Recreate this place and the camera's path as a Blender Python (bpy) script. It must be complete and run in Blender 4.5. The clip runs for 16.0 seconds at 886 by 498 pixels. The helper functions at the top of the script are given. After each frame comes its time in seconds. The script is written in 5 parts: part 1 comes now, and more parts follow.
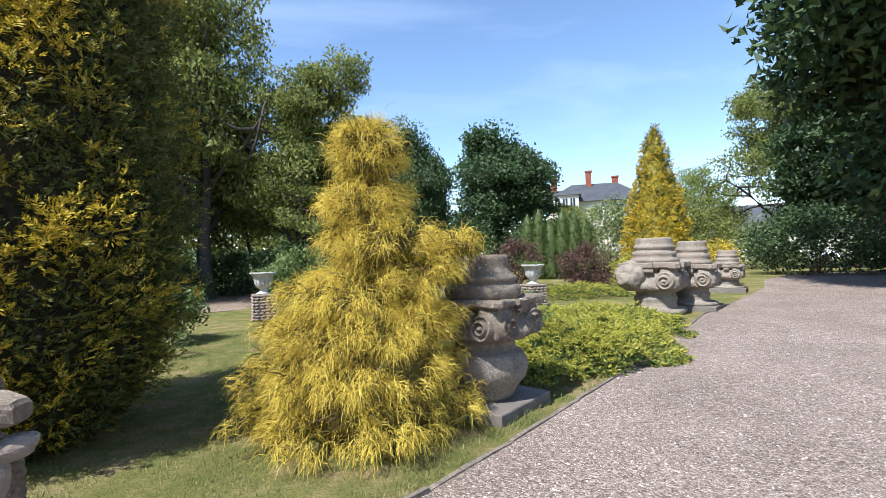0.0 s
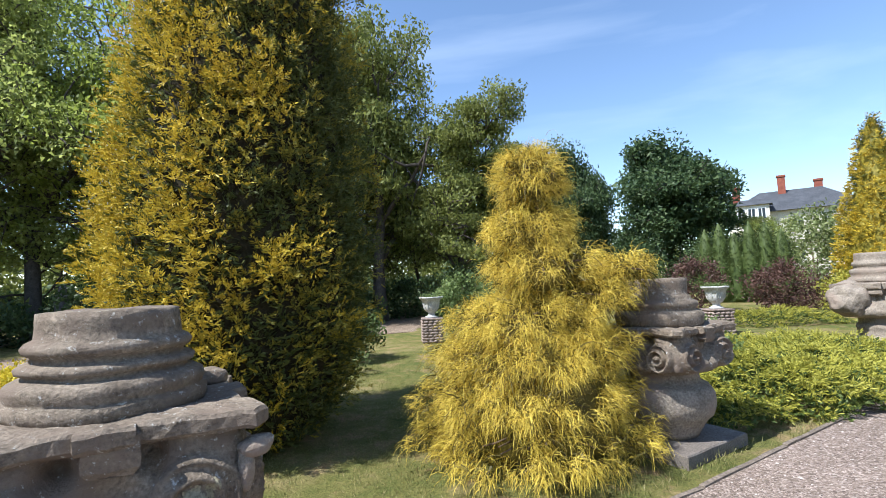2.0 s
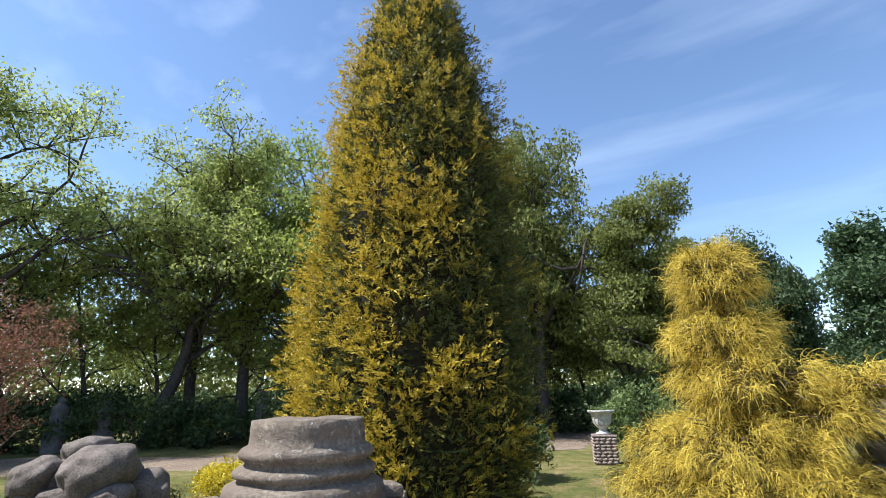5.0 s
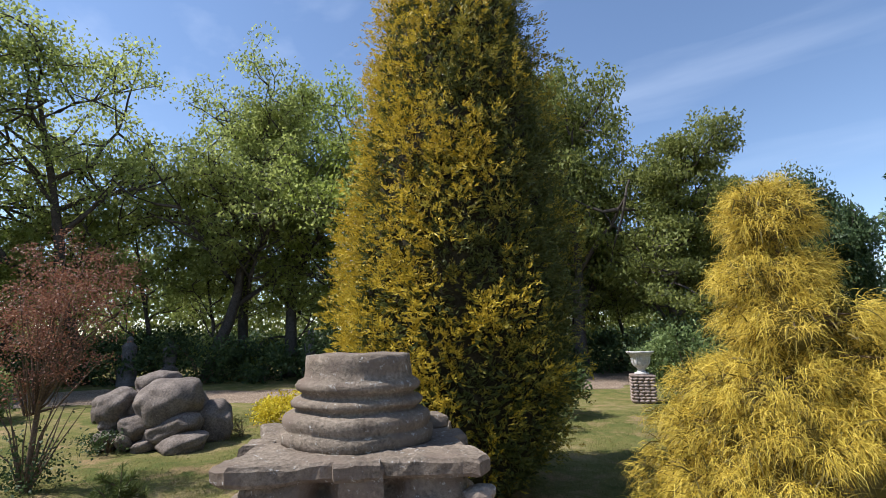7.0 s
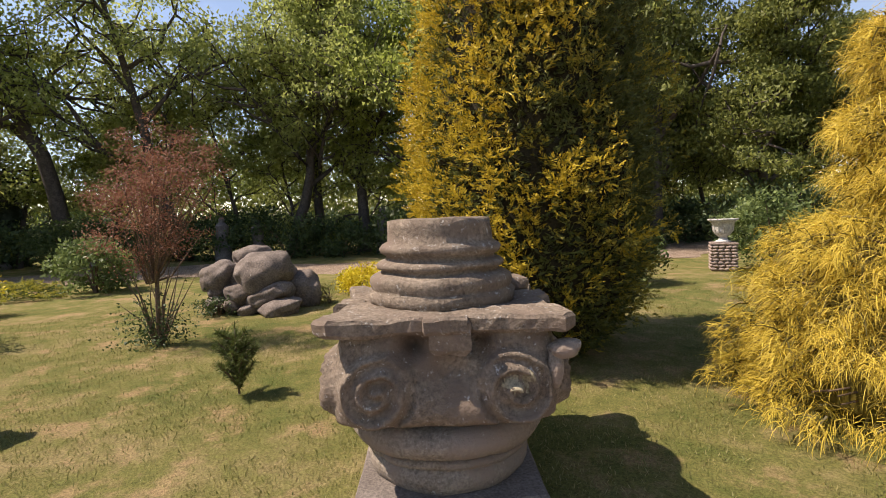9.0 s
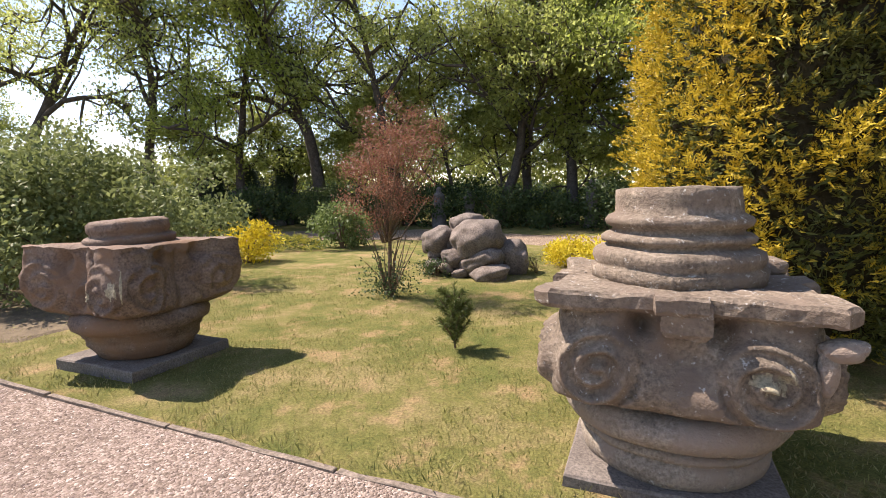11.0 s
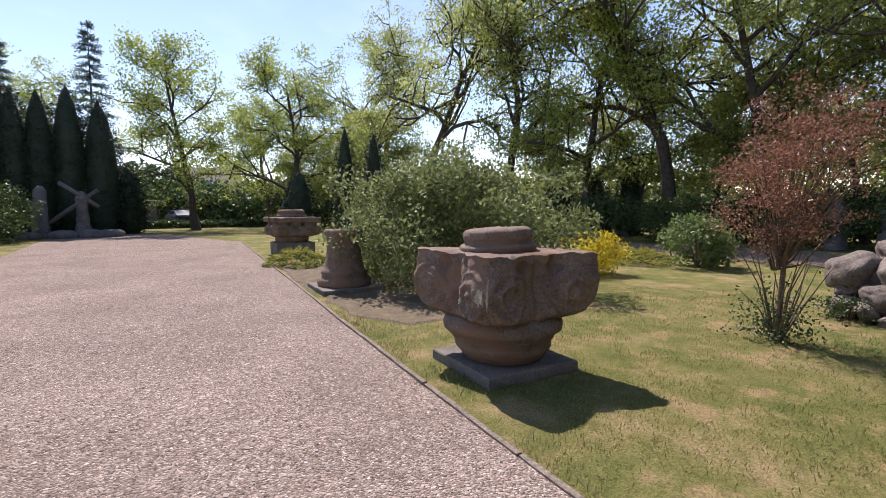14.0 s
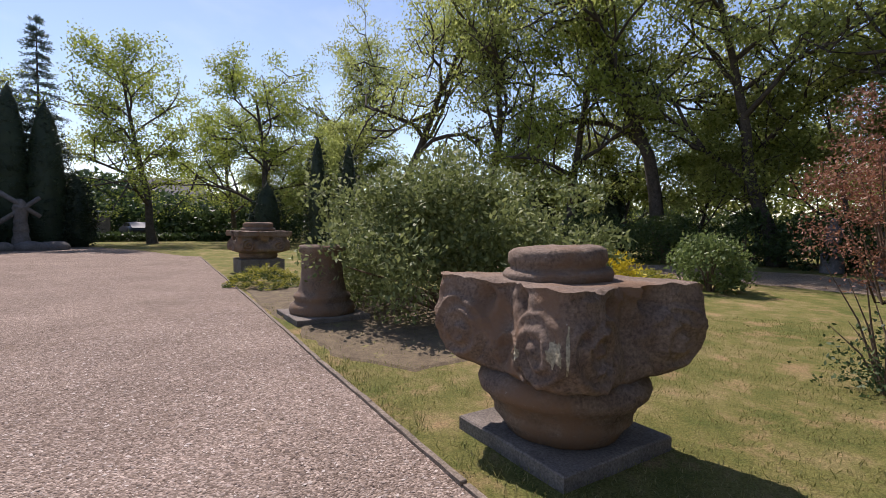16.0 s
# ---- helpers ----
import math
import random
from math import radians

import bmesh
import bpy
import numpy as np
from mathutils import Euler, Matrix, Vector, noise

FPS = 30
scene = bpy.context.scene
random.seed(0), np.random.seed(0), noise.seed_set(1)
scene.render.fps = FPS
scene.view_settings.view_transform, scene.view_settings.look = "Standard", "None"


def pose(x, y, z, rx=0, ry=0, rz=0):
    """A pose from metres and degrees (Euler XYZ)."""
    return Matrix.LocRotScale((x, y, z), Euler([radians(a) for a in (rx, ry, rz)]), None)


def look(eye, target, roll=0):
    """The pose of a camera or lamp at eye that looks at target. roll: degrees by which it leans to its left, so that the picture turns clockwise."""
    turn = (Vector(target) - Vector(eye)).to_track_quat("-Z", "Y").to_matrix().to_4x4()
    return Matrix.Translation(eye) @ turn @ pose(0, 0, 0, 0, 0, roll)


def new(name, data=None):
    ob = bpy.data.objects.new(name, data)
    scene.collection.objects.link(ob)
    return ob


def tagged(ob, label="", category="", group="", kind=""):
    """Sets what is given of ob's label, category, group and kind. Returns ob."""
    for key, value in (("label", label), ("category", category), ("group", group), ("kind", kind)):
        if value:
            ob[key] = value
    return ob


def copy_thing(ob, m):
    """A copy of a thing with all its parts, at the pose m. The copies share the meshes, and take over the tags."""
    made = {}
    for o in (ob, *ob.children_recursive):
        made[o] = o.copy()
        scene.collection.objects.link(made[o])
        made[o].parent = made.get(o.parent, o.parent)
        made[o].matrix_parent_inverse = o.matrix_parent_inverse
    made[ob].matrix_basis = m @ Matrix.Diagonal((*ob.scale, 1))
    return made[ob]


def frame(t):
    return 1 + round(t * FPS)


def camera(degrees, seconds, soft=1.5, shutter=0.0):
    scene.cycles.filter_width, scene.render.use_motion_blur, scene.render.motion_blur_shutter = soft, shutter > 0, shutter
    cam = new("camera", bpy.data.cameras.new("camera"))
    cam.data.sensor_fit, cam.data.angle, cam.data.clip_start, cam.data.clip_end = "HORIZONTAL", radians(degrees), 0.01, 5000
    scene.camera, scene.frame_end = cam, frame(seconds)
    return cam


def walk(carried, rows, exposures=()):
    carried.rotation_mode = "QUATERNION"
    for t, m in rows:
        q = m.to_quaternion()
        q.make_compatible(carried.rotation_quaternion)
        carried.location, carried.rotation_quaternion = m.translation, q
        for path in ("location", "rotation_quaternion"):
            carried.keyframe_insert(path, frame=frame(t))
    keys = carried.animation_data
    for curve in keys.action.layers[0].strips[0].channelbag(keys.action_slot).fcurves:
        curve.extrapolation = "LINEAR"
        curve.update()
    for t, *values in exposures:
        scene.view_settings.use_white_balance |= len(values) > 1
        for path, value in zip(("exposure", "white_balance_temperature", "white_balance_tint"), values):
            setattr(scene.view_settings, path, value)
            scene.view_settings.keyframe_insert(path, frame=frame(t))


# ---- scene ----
from mathutils import bvhtree

cam = camera(84.9, 16.0, soft=0.85)
PATH = [
    (0, (0.291, -0.019, 1.583), (0.447, 1.974, 1.606), -1.4),
    (0.5, (0.289, -0.024, 1.585), (0.401, 1.973, 1.609), -1.6),
    (1, (0.272, -0.015, 1.585), (0.229, 1.984, 1.594), -2.1),
    (1.5, (0.264, -0.032, 1.593), (0.013, 1.951, 1.633), -2.5),
    (2, (0.239, -0.089, 1.614), (-0.243, 1.847, 1.753), -2.4),
    (2.5, (0.221, -0.114, 1.633), (-0.495, 1.736, 1.894), -1.9),
    (3, (0.213, -0.13, 1.638), (-0.652, 1.638, 1.992), -1.4),
    (3.5, (0.212, -0.138, 1.65), (-0.729, 1.575, 2.075), -1.0),
    (4, (0.195, -0.124, 1.651), (-0.767, 1.562, 2.136), -0.9),
    (4.5, (0.181, -0.116, 1.663), (-0.802, 1.538, 2.209), -0.8),
    (4.7, (0.17, -0.115, 1.66), (-0.827, 1.519, 2.238), -0.8),
    (6.8, (0.156, -0.146, 1.636), (-0.975, 1.4, 2.151), -0.8),
    (7, (0.154, -0.148, 1.633), (-1.022, 1.428, 1.996), -0.9),
    (7.5, (0.117, -0.128, 1.604), (-1.163, 1.412, 1.722), -1.5),
    (8, (0.082, -0.108, 1.576), (-1.22, 1.409, 1.527), -2.0),
    (10.3, (-0.042, -0.157, 1.543), (-1.73, 0.899, 1.363), -1.8),
    (10.5, (-0.051, -0.165, 1.536), (-1.796, 0.794, 1.346), -1.5),
    (11, (-0.069, -0.198, 1.534), (-1.92, 0.527, 1.311), -1.1),
    (11.5, (-0.089, -0.242, 1.538), (-2.006, 0.271, 1.284), -1.0),
    (12, (-0.121, -0.278, 1.546), (-2.077, 0.031, 1.268), -1.1),
    (12.5, (-0.173, -0.321, 1.569), (-2.151, -0.182, 1.305), -1.2),
    (13, (-0.288, -0.37, 1.569), (-2.271, -0.402, 1.313), -1.0),
    (13.5, (-0.483, -0.368, 1.573), (-2.448, -0.661, 1.346), -0.7),
    (14, (-0.727, -0.418, 1.563), (-2.633, -0.998, 1.393), -0.2),
    (14.5, (-0.979, -0.655, 1.554), (-2.839, -1.376, 1.414), -0.2),
    (15, (-1.303, -0.862, 1.53), (-3.182, -1.535, 1.399), -0.1),
    (15.5, (-1.697, -1.025, 1.545), (-3.6, -1.632, 1.441), 0.4),
    (16, (-1.976, -1.294, 1.503), (-3.92, -1.753, 1.404), 0.7),
]
walk(cam, [(t, look(eye, target, roll)) for t, eye, target, roll in PATH], [(0, 0.9, 5750, 9), (4.5, 0.86, 5850, 10), (7, 0.55, 6050, 13), (8, 0.52, 7300, 20), (11, 1.14, 6950, 21), (12.5, 1.06, 6450, 23), (13.5, 0.80, 6350, 23), (15, 0.44, 6400, 23), (16, 0.34, 6500, 22)])

# ---- light ----
SUN_TO = Vector((-0.70, -0.66, 1.32)).normalized()
world = bpy.data.worlds.new("sky")
scene.world = world
world.use_nodes = True
wn = world.node_tree.nodes
wl = world.node_tree.links
wn.clear()
sky = wn.new("ShaderNodeTexSky")
sky.sky_type = "NISHITA"
sky.sun_disc = False
sky.sun_elevation = math.asin(SUN_TO.z)
sky.sun_rotation = math.atan2(SUN_TO.x, SUN_TO.y)
sky.air_density, sky.dust_density, sky.ozone_density = 1.0, 0.2, 0.6
wbg = wn.new("ShaderNodeBackground")
wbg.inputs["Strength"].default_value = 0.122
wout = wn.new("ShaderNodeOutputWorld")
# thin streaks of high cloud
wtc = wn.new("ShaderNodeTexCoord")
wmp = wn.new("ShaderNodeMapping")
wmp.inputs["Rotation"].default_value = (0.25, 0.5, 0.6)
wmp.inputs["Scale"].default_value = (1.0, 6.0, 9.0)
wns = wn.new("ShaderNodeTexNoise")
wns.inputs["Scale"].default_value = 1.6
wns.inputs["Detail"].default_value = 5
wrp = wn.new("ShaderNodeValToRGB")
wrp.color_ramp.elements[0].position, wrp.color_ramp.elements[1].position = 0.50, 0.80
wrp.color_ramp.elements[1].color = (0.14, 0.14, 0.14, 1)
wmx = wn.new("ShaderNodeMix")
wmx.data_type = "RGBA"
wmx.inputs[7].default_value = (7.0, 7.6, 8.4, 1)
wl.new(wtc.outputs["Generated"], wmp.inputs["Vector"])
wl.new(wmp.outputs[0], wns.inputs["Vector"])
wl.new(wns.outputs["Fac"], wrp.inputs[0])
wl.new(wrp.outputs[0], wmx.inputs[0])
wl.new(sky.outputs[0], wmx.inputs[6])
wl.new(wmx.outputs[2], wbg.inputs["Color"])
wl.new(wbg.outputs[0], wout.inputs[0])
sun = new("sun", bpy.data.lights.new("sun", "SUN"))
sun.data.energy = 5.0
sun.data.angle = radians(0.6)
sun.data.color = (1.0, 0.95, 0.86)
sun.matrix_world = look(SUN_TO * 60, (0, 0, 0))

# ---- materials ----
def nodes_of(name):
    m = bpy.data.materials.new(name)
    m.use_nodes = True
    nt = m.node_tree
    return m, nt.nodes, nt.links, nt.nodes["Principled BSDF"]


def ramp(n, stops):
    r = n.new("ShaderNodeValToRGB")
    e = r.color_ramp.elements
    e[0].position, e[0].color = stops[0][0], (*stops[0][1], 1)
    e[1].position, e[1].color = stops[-1][0], (*stops[-1][1], 1)
    for p, c in stops[1:-1]:
        x = e.new(p)
        x.color = (*c, 1)
    return r


def noise_node(n, l, vec, scale, detail=5, rough=0.6):
    t = n.new("ShaderNodeTexNoise")
    t.inputs["Scale"].default_value, t.inputs["Detail"].default_value, t.inputs["Roughness"].default_value = scale, detail, rough
    l.new(vec, t.inputs["Vector"])
    return t.outputs["Fac"]


def mixc(n, l, fac, a, b, mode="MIX"):
    m = n.new("ShaderNodeMix")
    m.data_type, m.blend_type = "RGBA", mode
    for sock, v in ((m.inputs[0], fac), (m.inputs[6], a), (m.inputs[7], b)):
        if isinstance(v, bpy.types.NodeSocket):
            l.new(v, sock)
        elif isinstance(v, (int, float)):
            sock.default_value = v
        else:
            sock.default_value = (*v, 1)
    return m.outputs[2]


def leafy(name, stops, clump=1.5, through_light=0.35, rough=0.55):
    """Leaves: every leaf has its own tone, clumps vary too, some light passes through."""
    m, n, l, p = nodes_of(name)
    g = n.new("ShaderNodeNewGeometry")
    r = ramp(n, stops)
    tc = n.new("ShaderNodeTexCoord")
    f = noise_node(n, l, tc.outputs["Object"], clump, 3)
    mth = n.new("ShaderNodeMath")
    mth.operation = "MULTIPLY_ADD"
    mth.inputs[1].default_value, mth.inputs[2].default_value = 0.62, 0.0
    l.new(g.outputs["Random Per Island"], mth.inputs[0])
    add = n.new("ShaderNodeMath")
    add.operation = "MULTIPLY_ADD"
    add.inputs[1].default_value = 0.75
    l.new(f, add.inputs[0])
    l.new(mth.outputs[0], add.inputs[2])
    sub = n.new("ShaderNodeMath")
    sub.operation = "SUBTRACT"
    sub.inputs[1].default_value = 0.18
    l.new(add.outputs[0], sub.inputs[0])
    l.new(sub.outputs[0], r.inputs[0])
    l.new(r.outputs[0], p.inputs["Base Color"])
    p.inputs["Roughness"].default_value = rough
    p.inputs["Specular IOR Level"].default_value = 0.3
    tr = n.new("ShaderNodeBsdfTranslucent")
    l.new(r.outputs[0], tr.inputs["Color"])
    mx = n.new("ShaderNodeMixShader")
    mx.inputs[0].default_value = through_light
    l.new(p.outputs[0], mx.inputs[1])
    l.new(tr.outputs[0], mx.inputs[2])
    l.new(mx.outputs[0], n["Material Output"].inputs[0])
    return m


def surface(name, c1, c2, scale=3.0, rough=0.85, bump=0.3, fine=40.0, spots=None, spot_scale=9.0, spot_cut=0.6, bump_dist=0.01, second=None):
    """A mottled surface: two tones, fine grain, optional spots of a third tone."""
    m, n, l, p = nodes_of(name)
    tc = n.new("ShaderNodeTexCoord")
    v = tc.outputs["Object"]
    big = noise_node(n, l, v, scale, 6, 0.65)
    r = ramp(n, [(0.3, c1), (0.7, c2)])
    l.new(big, r.inputs[0])
    col = r.outputs[0]
    fn = noise_node(n, l, v, fine, 4, 0.7)
    rf = ramp(n, [(0.28, (0.45, 0.45, 0.45)), (0.72, (1.4, 1.4, 1.4))])
    l.new(fn, rf.inputs[0])
    col = mixc(n, l, 1.0, col, rf.outputs[0], "MULTIPLY")
    if second:
        s2 = noise_node(n, l, v, scale * 0.45, 4, 0.6)
        r2 = ramp(n, [(0.48, (0, 0, 0)), (0.62, (1, 1, 1))])
        l.new(s2, r2.inputs[0])
        col = mixc(n, l, r2.outputs[0], col, second)
    if spots:
        sn = noise_node(n, l, v, spot_scale, 6, 0.75)
        rs = ramp(n, [(spot_cut, (0, 0, 0)), (spot_cut + 0.05, (1, 1, 1))])
        l.new(sn, rs.inputs[0])
        col = mixc(n, l, rs.outputs[0], col, spots)
    l.new(col, p.inputs["Base Color"])
    p.inputs["Roughness"].default_value = rough
    p.inputs["Specular IOR Level"].default_value = 0.25
    b = n.new("ShaderNodeBump")
    b.inputs["Strength"].default_value, b.inputs["Distance"].default_value = bump, bump_dist
    hm = n.new("ShaderNodeMath")
    hm.operation = "MULTIPLY_ADD"
    hm.inputs[1].default_value = 0.5
    l.new(fn, hm.inputs[0])
    l.new(big, hm.inputs[2])
    l.new(hm.outputs[0], b.inputs["Height"])
    l.new(b.outputs[0], p.inputs["Normal"])
    return m


M_STONE = surface("weathered_sandstone", (0.13, 0.10, 0.074), (0.29, 0.235, 0.178), 5.0, 0.9, 1.0, 48.0, (0.43, 0.41, 0.37), 22.0, 0.60, 0.02, second=(0.165, 0.125, 0.095))
M_STONE_PALE = surface("pale_sandstone", (0.19, 0.155, 0.122), (0.33, 0.28, 0.225), 5.0, 0.9, 0.9, 48.0, (0.47, 0.45, 0.41), 18.0, 0.64, 0.02, second=(0.25, 0.195, 0.155))
M_STONE_DARK = surface("dark_sandstone", (0.125, 0.088, 0.068), (0.255, 0.19, 0.145), 5.0, 0.9, 1.0, 48.0, (0.36, 0.33, 0.29), 20.0, 0.66, 0.02, second=(0.20, 0.125, 0.08))
M_SLAB = surface("grey_plinth_slab", (0.125, 0.105, 0.09), (0.22, 0.19, 0.165), 3.0, 0.9, 0.6, 60.0, (0.33, 0.30, 0.26), 12.0, 0.66)
M_LICHEN = surface("pale_lichen", (0.25, 0.215, 0.14), (0.42, 0.37, 0.26), 12.0, 0.95, 0.4, 60.0)
M_ROCK = surface("field_boulder", (0.11, 0.088, 0.073), (0.235, 0.195, 0.165), 4.0, 0.9, 0.9, 34.0, (0.33, 0.30, 0.265), 14.0, 0.66, 0.02)
M_BARK = surface("dark_bark", (0.055, 0.045, 0.038), (0.12, 0.10, 0.085), 6.0, 0.95, 0.9, 30.0)
M_TWIG = surface("brown_twig", (0.11, 0.075, 0.05), (0.20, 0.14, 0.095), 6.0, 0.9, 0.4, 40.0)
M_KERB = surface("old_kerb_board", (0.13, 0.105, 0.08), (0.25, 0.20, 0.16), 5.0, 0.9, 0.7, 40.0)
M_RUBBLE = surface("rubble_stone", (0.17, 0.125, 0.105), (0.38, 0.30, 0.255), 7.0, 0.9, 0.6, 40.0)
M_URN = surface("white_cast_stone", (0.36, 0.34, 0.315), (0.62, 0.60, 0.57), 9.0, 0.85, 0.6, 40.0, (0.22, 0.20, 0.17), 11.0, 0.62)
M_STATUE = surface("grey_statue_stone", (0.10, 0.09, 0.085), (0.20, 0.18, 0.17), 3.0, 0.9, 0.4, 30.0)
M_WALL = surface("cream_render", (0.62, 0.57, 0.47), (0.74, 0.69, 0.59), 0.8, 0.9, 0.2, 20.0)
M_ROOF = surface("slate_roof", (0.05, 0.053, 0.06), (0.09, 0.094, 0.105), 1.0, 0.7, 0.3, 20.0)
M_BRICK = surface("red_brick", (0.20, 0.06, 0.04), (0.30, 0.10, 0.065), 2.0, 0.9, 0.3, 20.0)
M_WHITE = surface("white_paint", (0.74, 0.74, 0.72), (0.82, 0.82, 0.80), 2.0, 0.5, 0.1, 20.0)
M_GLASS = surface("dark_window_glass", (0.02, 0.025, 0.03), (0.05, 0.06, 0.07), 1.0, 0.08, 0.0, 5.0)
M_CAR = surface("pale_car_paint", (0.62, 0.64, 0.66), (0.70, 0.72, 0.74), 1.0, 0.25, 0.0, 5.0)
M_CARBLUE = surface("blue_car_paint", (0.07, 0.12, 0.28), (0.09, 0.15, 0.33), 1.0, 0.25, 0.0, 5.0)
M_CARDARK = surface("dark_car_paint", (0.02, 0.022, 0.03), (0.03, 0.033, 0.045), 1.0, 0.3, 0.0, 5.0)
M_RUBBER = surface("black_rubber", (0.02, 0.02, 0.02), (0.035, 0.035, 0.035), 5.0, 0.8, 0.1, 20.0)

M_ROBINIA = leafy("locust_leaves", [(0.0, (0.145, 0.172, 0.040)), (0.5, (0.305, 0.345, 0.094)), (1.0, (0.51, 0.555, 0.19))], 0.35, 0.66)
M_ROBINIA_YEL = leafy("yellow_green_leaves", [(0.0, (0.13, 0.165, 0.030)), (0.5, (0.28, 0.335, 0.065)), (1.0, (0.47, 0.52, 0.13))], 0.35, 0.60)
M_MAPLE = leafy("maple_leaves", [(0.0, (0.066, 0.080, 0.021)), (0.5, (0.185, 0.207, 0.050)), (1.0, (0.37, 0.39, 0.105))], 0.4, 0.45)
M_DARKTREE = leafy("chestnut_leaves", [(0.0, (0.022, 0.042, 0.016)), (0.5, (0.055, 0.092, 0.034)), (1.0, (0.13, 0.18, 0.065))], 0.4, 0.28)
M_UNDER = leafy("undergrowth_leaves", [(0.0, (0.022, 0.036, 0.014)), (0.5, (0.054, 0.086, 0.029)), (1.0, (0.118, 0.162, 0.054))], 0.5, 0.25)
M_SHRUB = leafy("lilac_leaves", [(0.0, (0.075, 0.10, 0.032)), (0.5, (0.19, 0.225, 0.08)), (1.0, (0.36, 0.40, 0.17))], 0.8, 0.36, 0.6)
M_LSHRUB = leafy("fresh_green_leaves", [(0.0, (0.065, 0.095, 0.03)), (0.5, (0.15, 0.205, 0.065)), (1.0, (0.30, 0.36, 0.13))], 1.0, 0.38, 0.5)
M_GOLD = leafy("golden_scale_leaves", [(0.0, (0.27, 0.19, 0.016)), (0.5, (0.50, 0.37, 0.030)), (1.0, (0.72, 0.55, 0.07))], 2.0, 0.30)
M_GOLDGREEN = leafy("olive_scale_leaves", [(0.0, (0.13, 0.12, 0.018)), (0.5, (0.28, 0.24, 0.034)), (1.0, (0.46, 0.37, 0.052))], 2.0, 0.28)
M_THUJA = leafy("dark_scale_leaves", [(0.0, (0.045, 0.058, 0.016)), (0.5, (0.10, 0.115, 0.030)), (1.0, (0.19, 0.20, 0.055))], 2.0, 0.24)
M_THREAD = leafy("golden_thread_foliage", [(0.0, (0.36, 0.265, 0.040)), (0.5, (0.62, 0.465, 0.065)), (1.0, (0.84, 0.66, 0.12))], 3.0, 0.30)
# inner ochre darkened so the gaps between plumes look shaded
M_THREAD_IN = leafy("ochre_shaded_inner_foliage", [(0.0, (0.06, 0.05, 0.011)), (0.5, (0.13, 0.10, 0.019)), (1.0, (0.24, 0.185, 0.035))], 3.0, 0.22)
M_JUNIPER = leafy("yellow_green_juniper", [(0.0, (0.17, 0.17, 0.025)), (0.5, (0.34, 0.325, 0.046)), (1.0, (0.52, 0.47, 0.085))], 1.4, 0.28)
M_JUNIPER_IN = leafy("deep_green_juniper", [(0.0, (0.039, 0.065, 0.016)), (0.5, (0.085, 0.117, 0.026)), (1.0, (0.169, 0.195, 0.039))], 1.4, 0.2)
M_YELLOW = leafy("bright_yellow_leaves", [(0.0, (0.350, 0.270, 0.020)), (0.5, (0.620, 0.500, 0.030)), (1.0, (0.780, 0.660, 0.070))], 2.0, 0.35)
M_RED = leafy("purple_red_leaves", [(0.0, (0.135, 0.052, 0.034)), (0.5, (0.25, 0.115, 0.070)), (1.0, (0.38, 0.21, 0.135))], 1.5, 0.35)
M_PURPLE = leafy("barberry_leaves", [(0.0, (0.050, 0.025, 0.021)), (0.5, (0.100, 0.052, 0.042)), (1.0, (0.170, 0.100, 0.072))], 1.5, 0.25)
M_INSIDE = surface("shade_dark_inside", (0.022, 0.018, 0.010), (0.05, 0.042, 0.022), 4.0, 1.0, 0.9, 25.0, None, 9.0, 0.6, 0.04)
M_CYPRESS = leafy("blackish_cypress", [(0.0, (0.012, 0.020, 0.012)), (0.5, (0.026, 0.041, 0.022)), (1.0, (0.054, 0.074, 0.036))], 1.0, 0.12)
M_HEDGE = leafy("green_thuja", [(0.0, (0.030, 0.048, 0.014)), (0.5, (0.068, 0.100, 0.026)), (1.0, (0.135, 0.165, 0.046))], 1.0, 0.2)
M_SPRUCE = leafy("blue_spruce", [(0.0, (0.069, 0.108, 0.098)), (0.5, (0.137, 0.195, 0.176)), (1.0, (0.254, 0.332, 0.292))], 1.0, 0.2)
M_PINE = leafy("pine_needles", [(0.0, (0.054, 0.072, 0.018)), (0.5, (0.102, 0.132, 0.034)), (1.0, (0.180, 0.204, 0.060))], 2.0, 0.2)
M_BLADE = leafy("grass_blades", [(0.0, (0.09, 0.115, 0.028)), (0.5, (0.20, 0.195, 0.062)), (1.0, (0.42, 0.34, 0.17))], 1.1, 0.3)


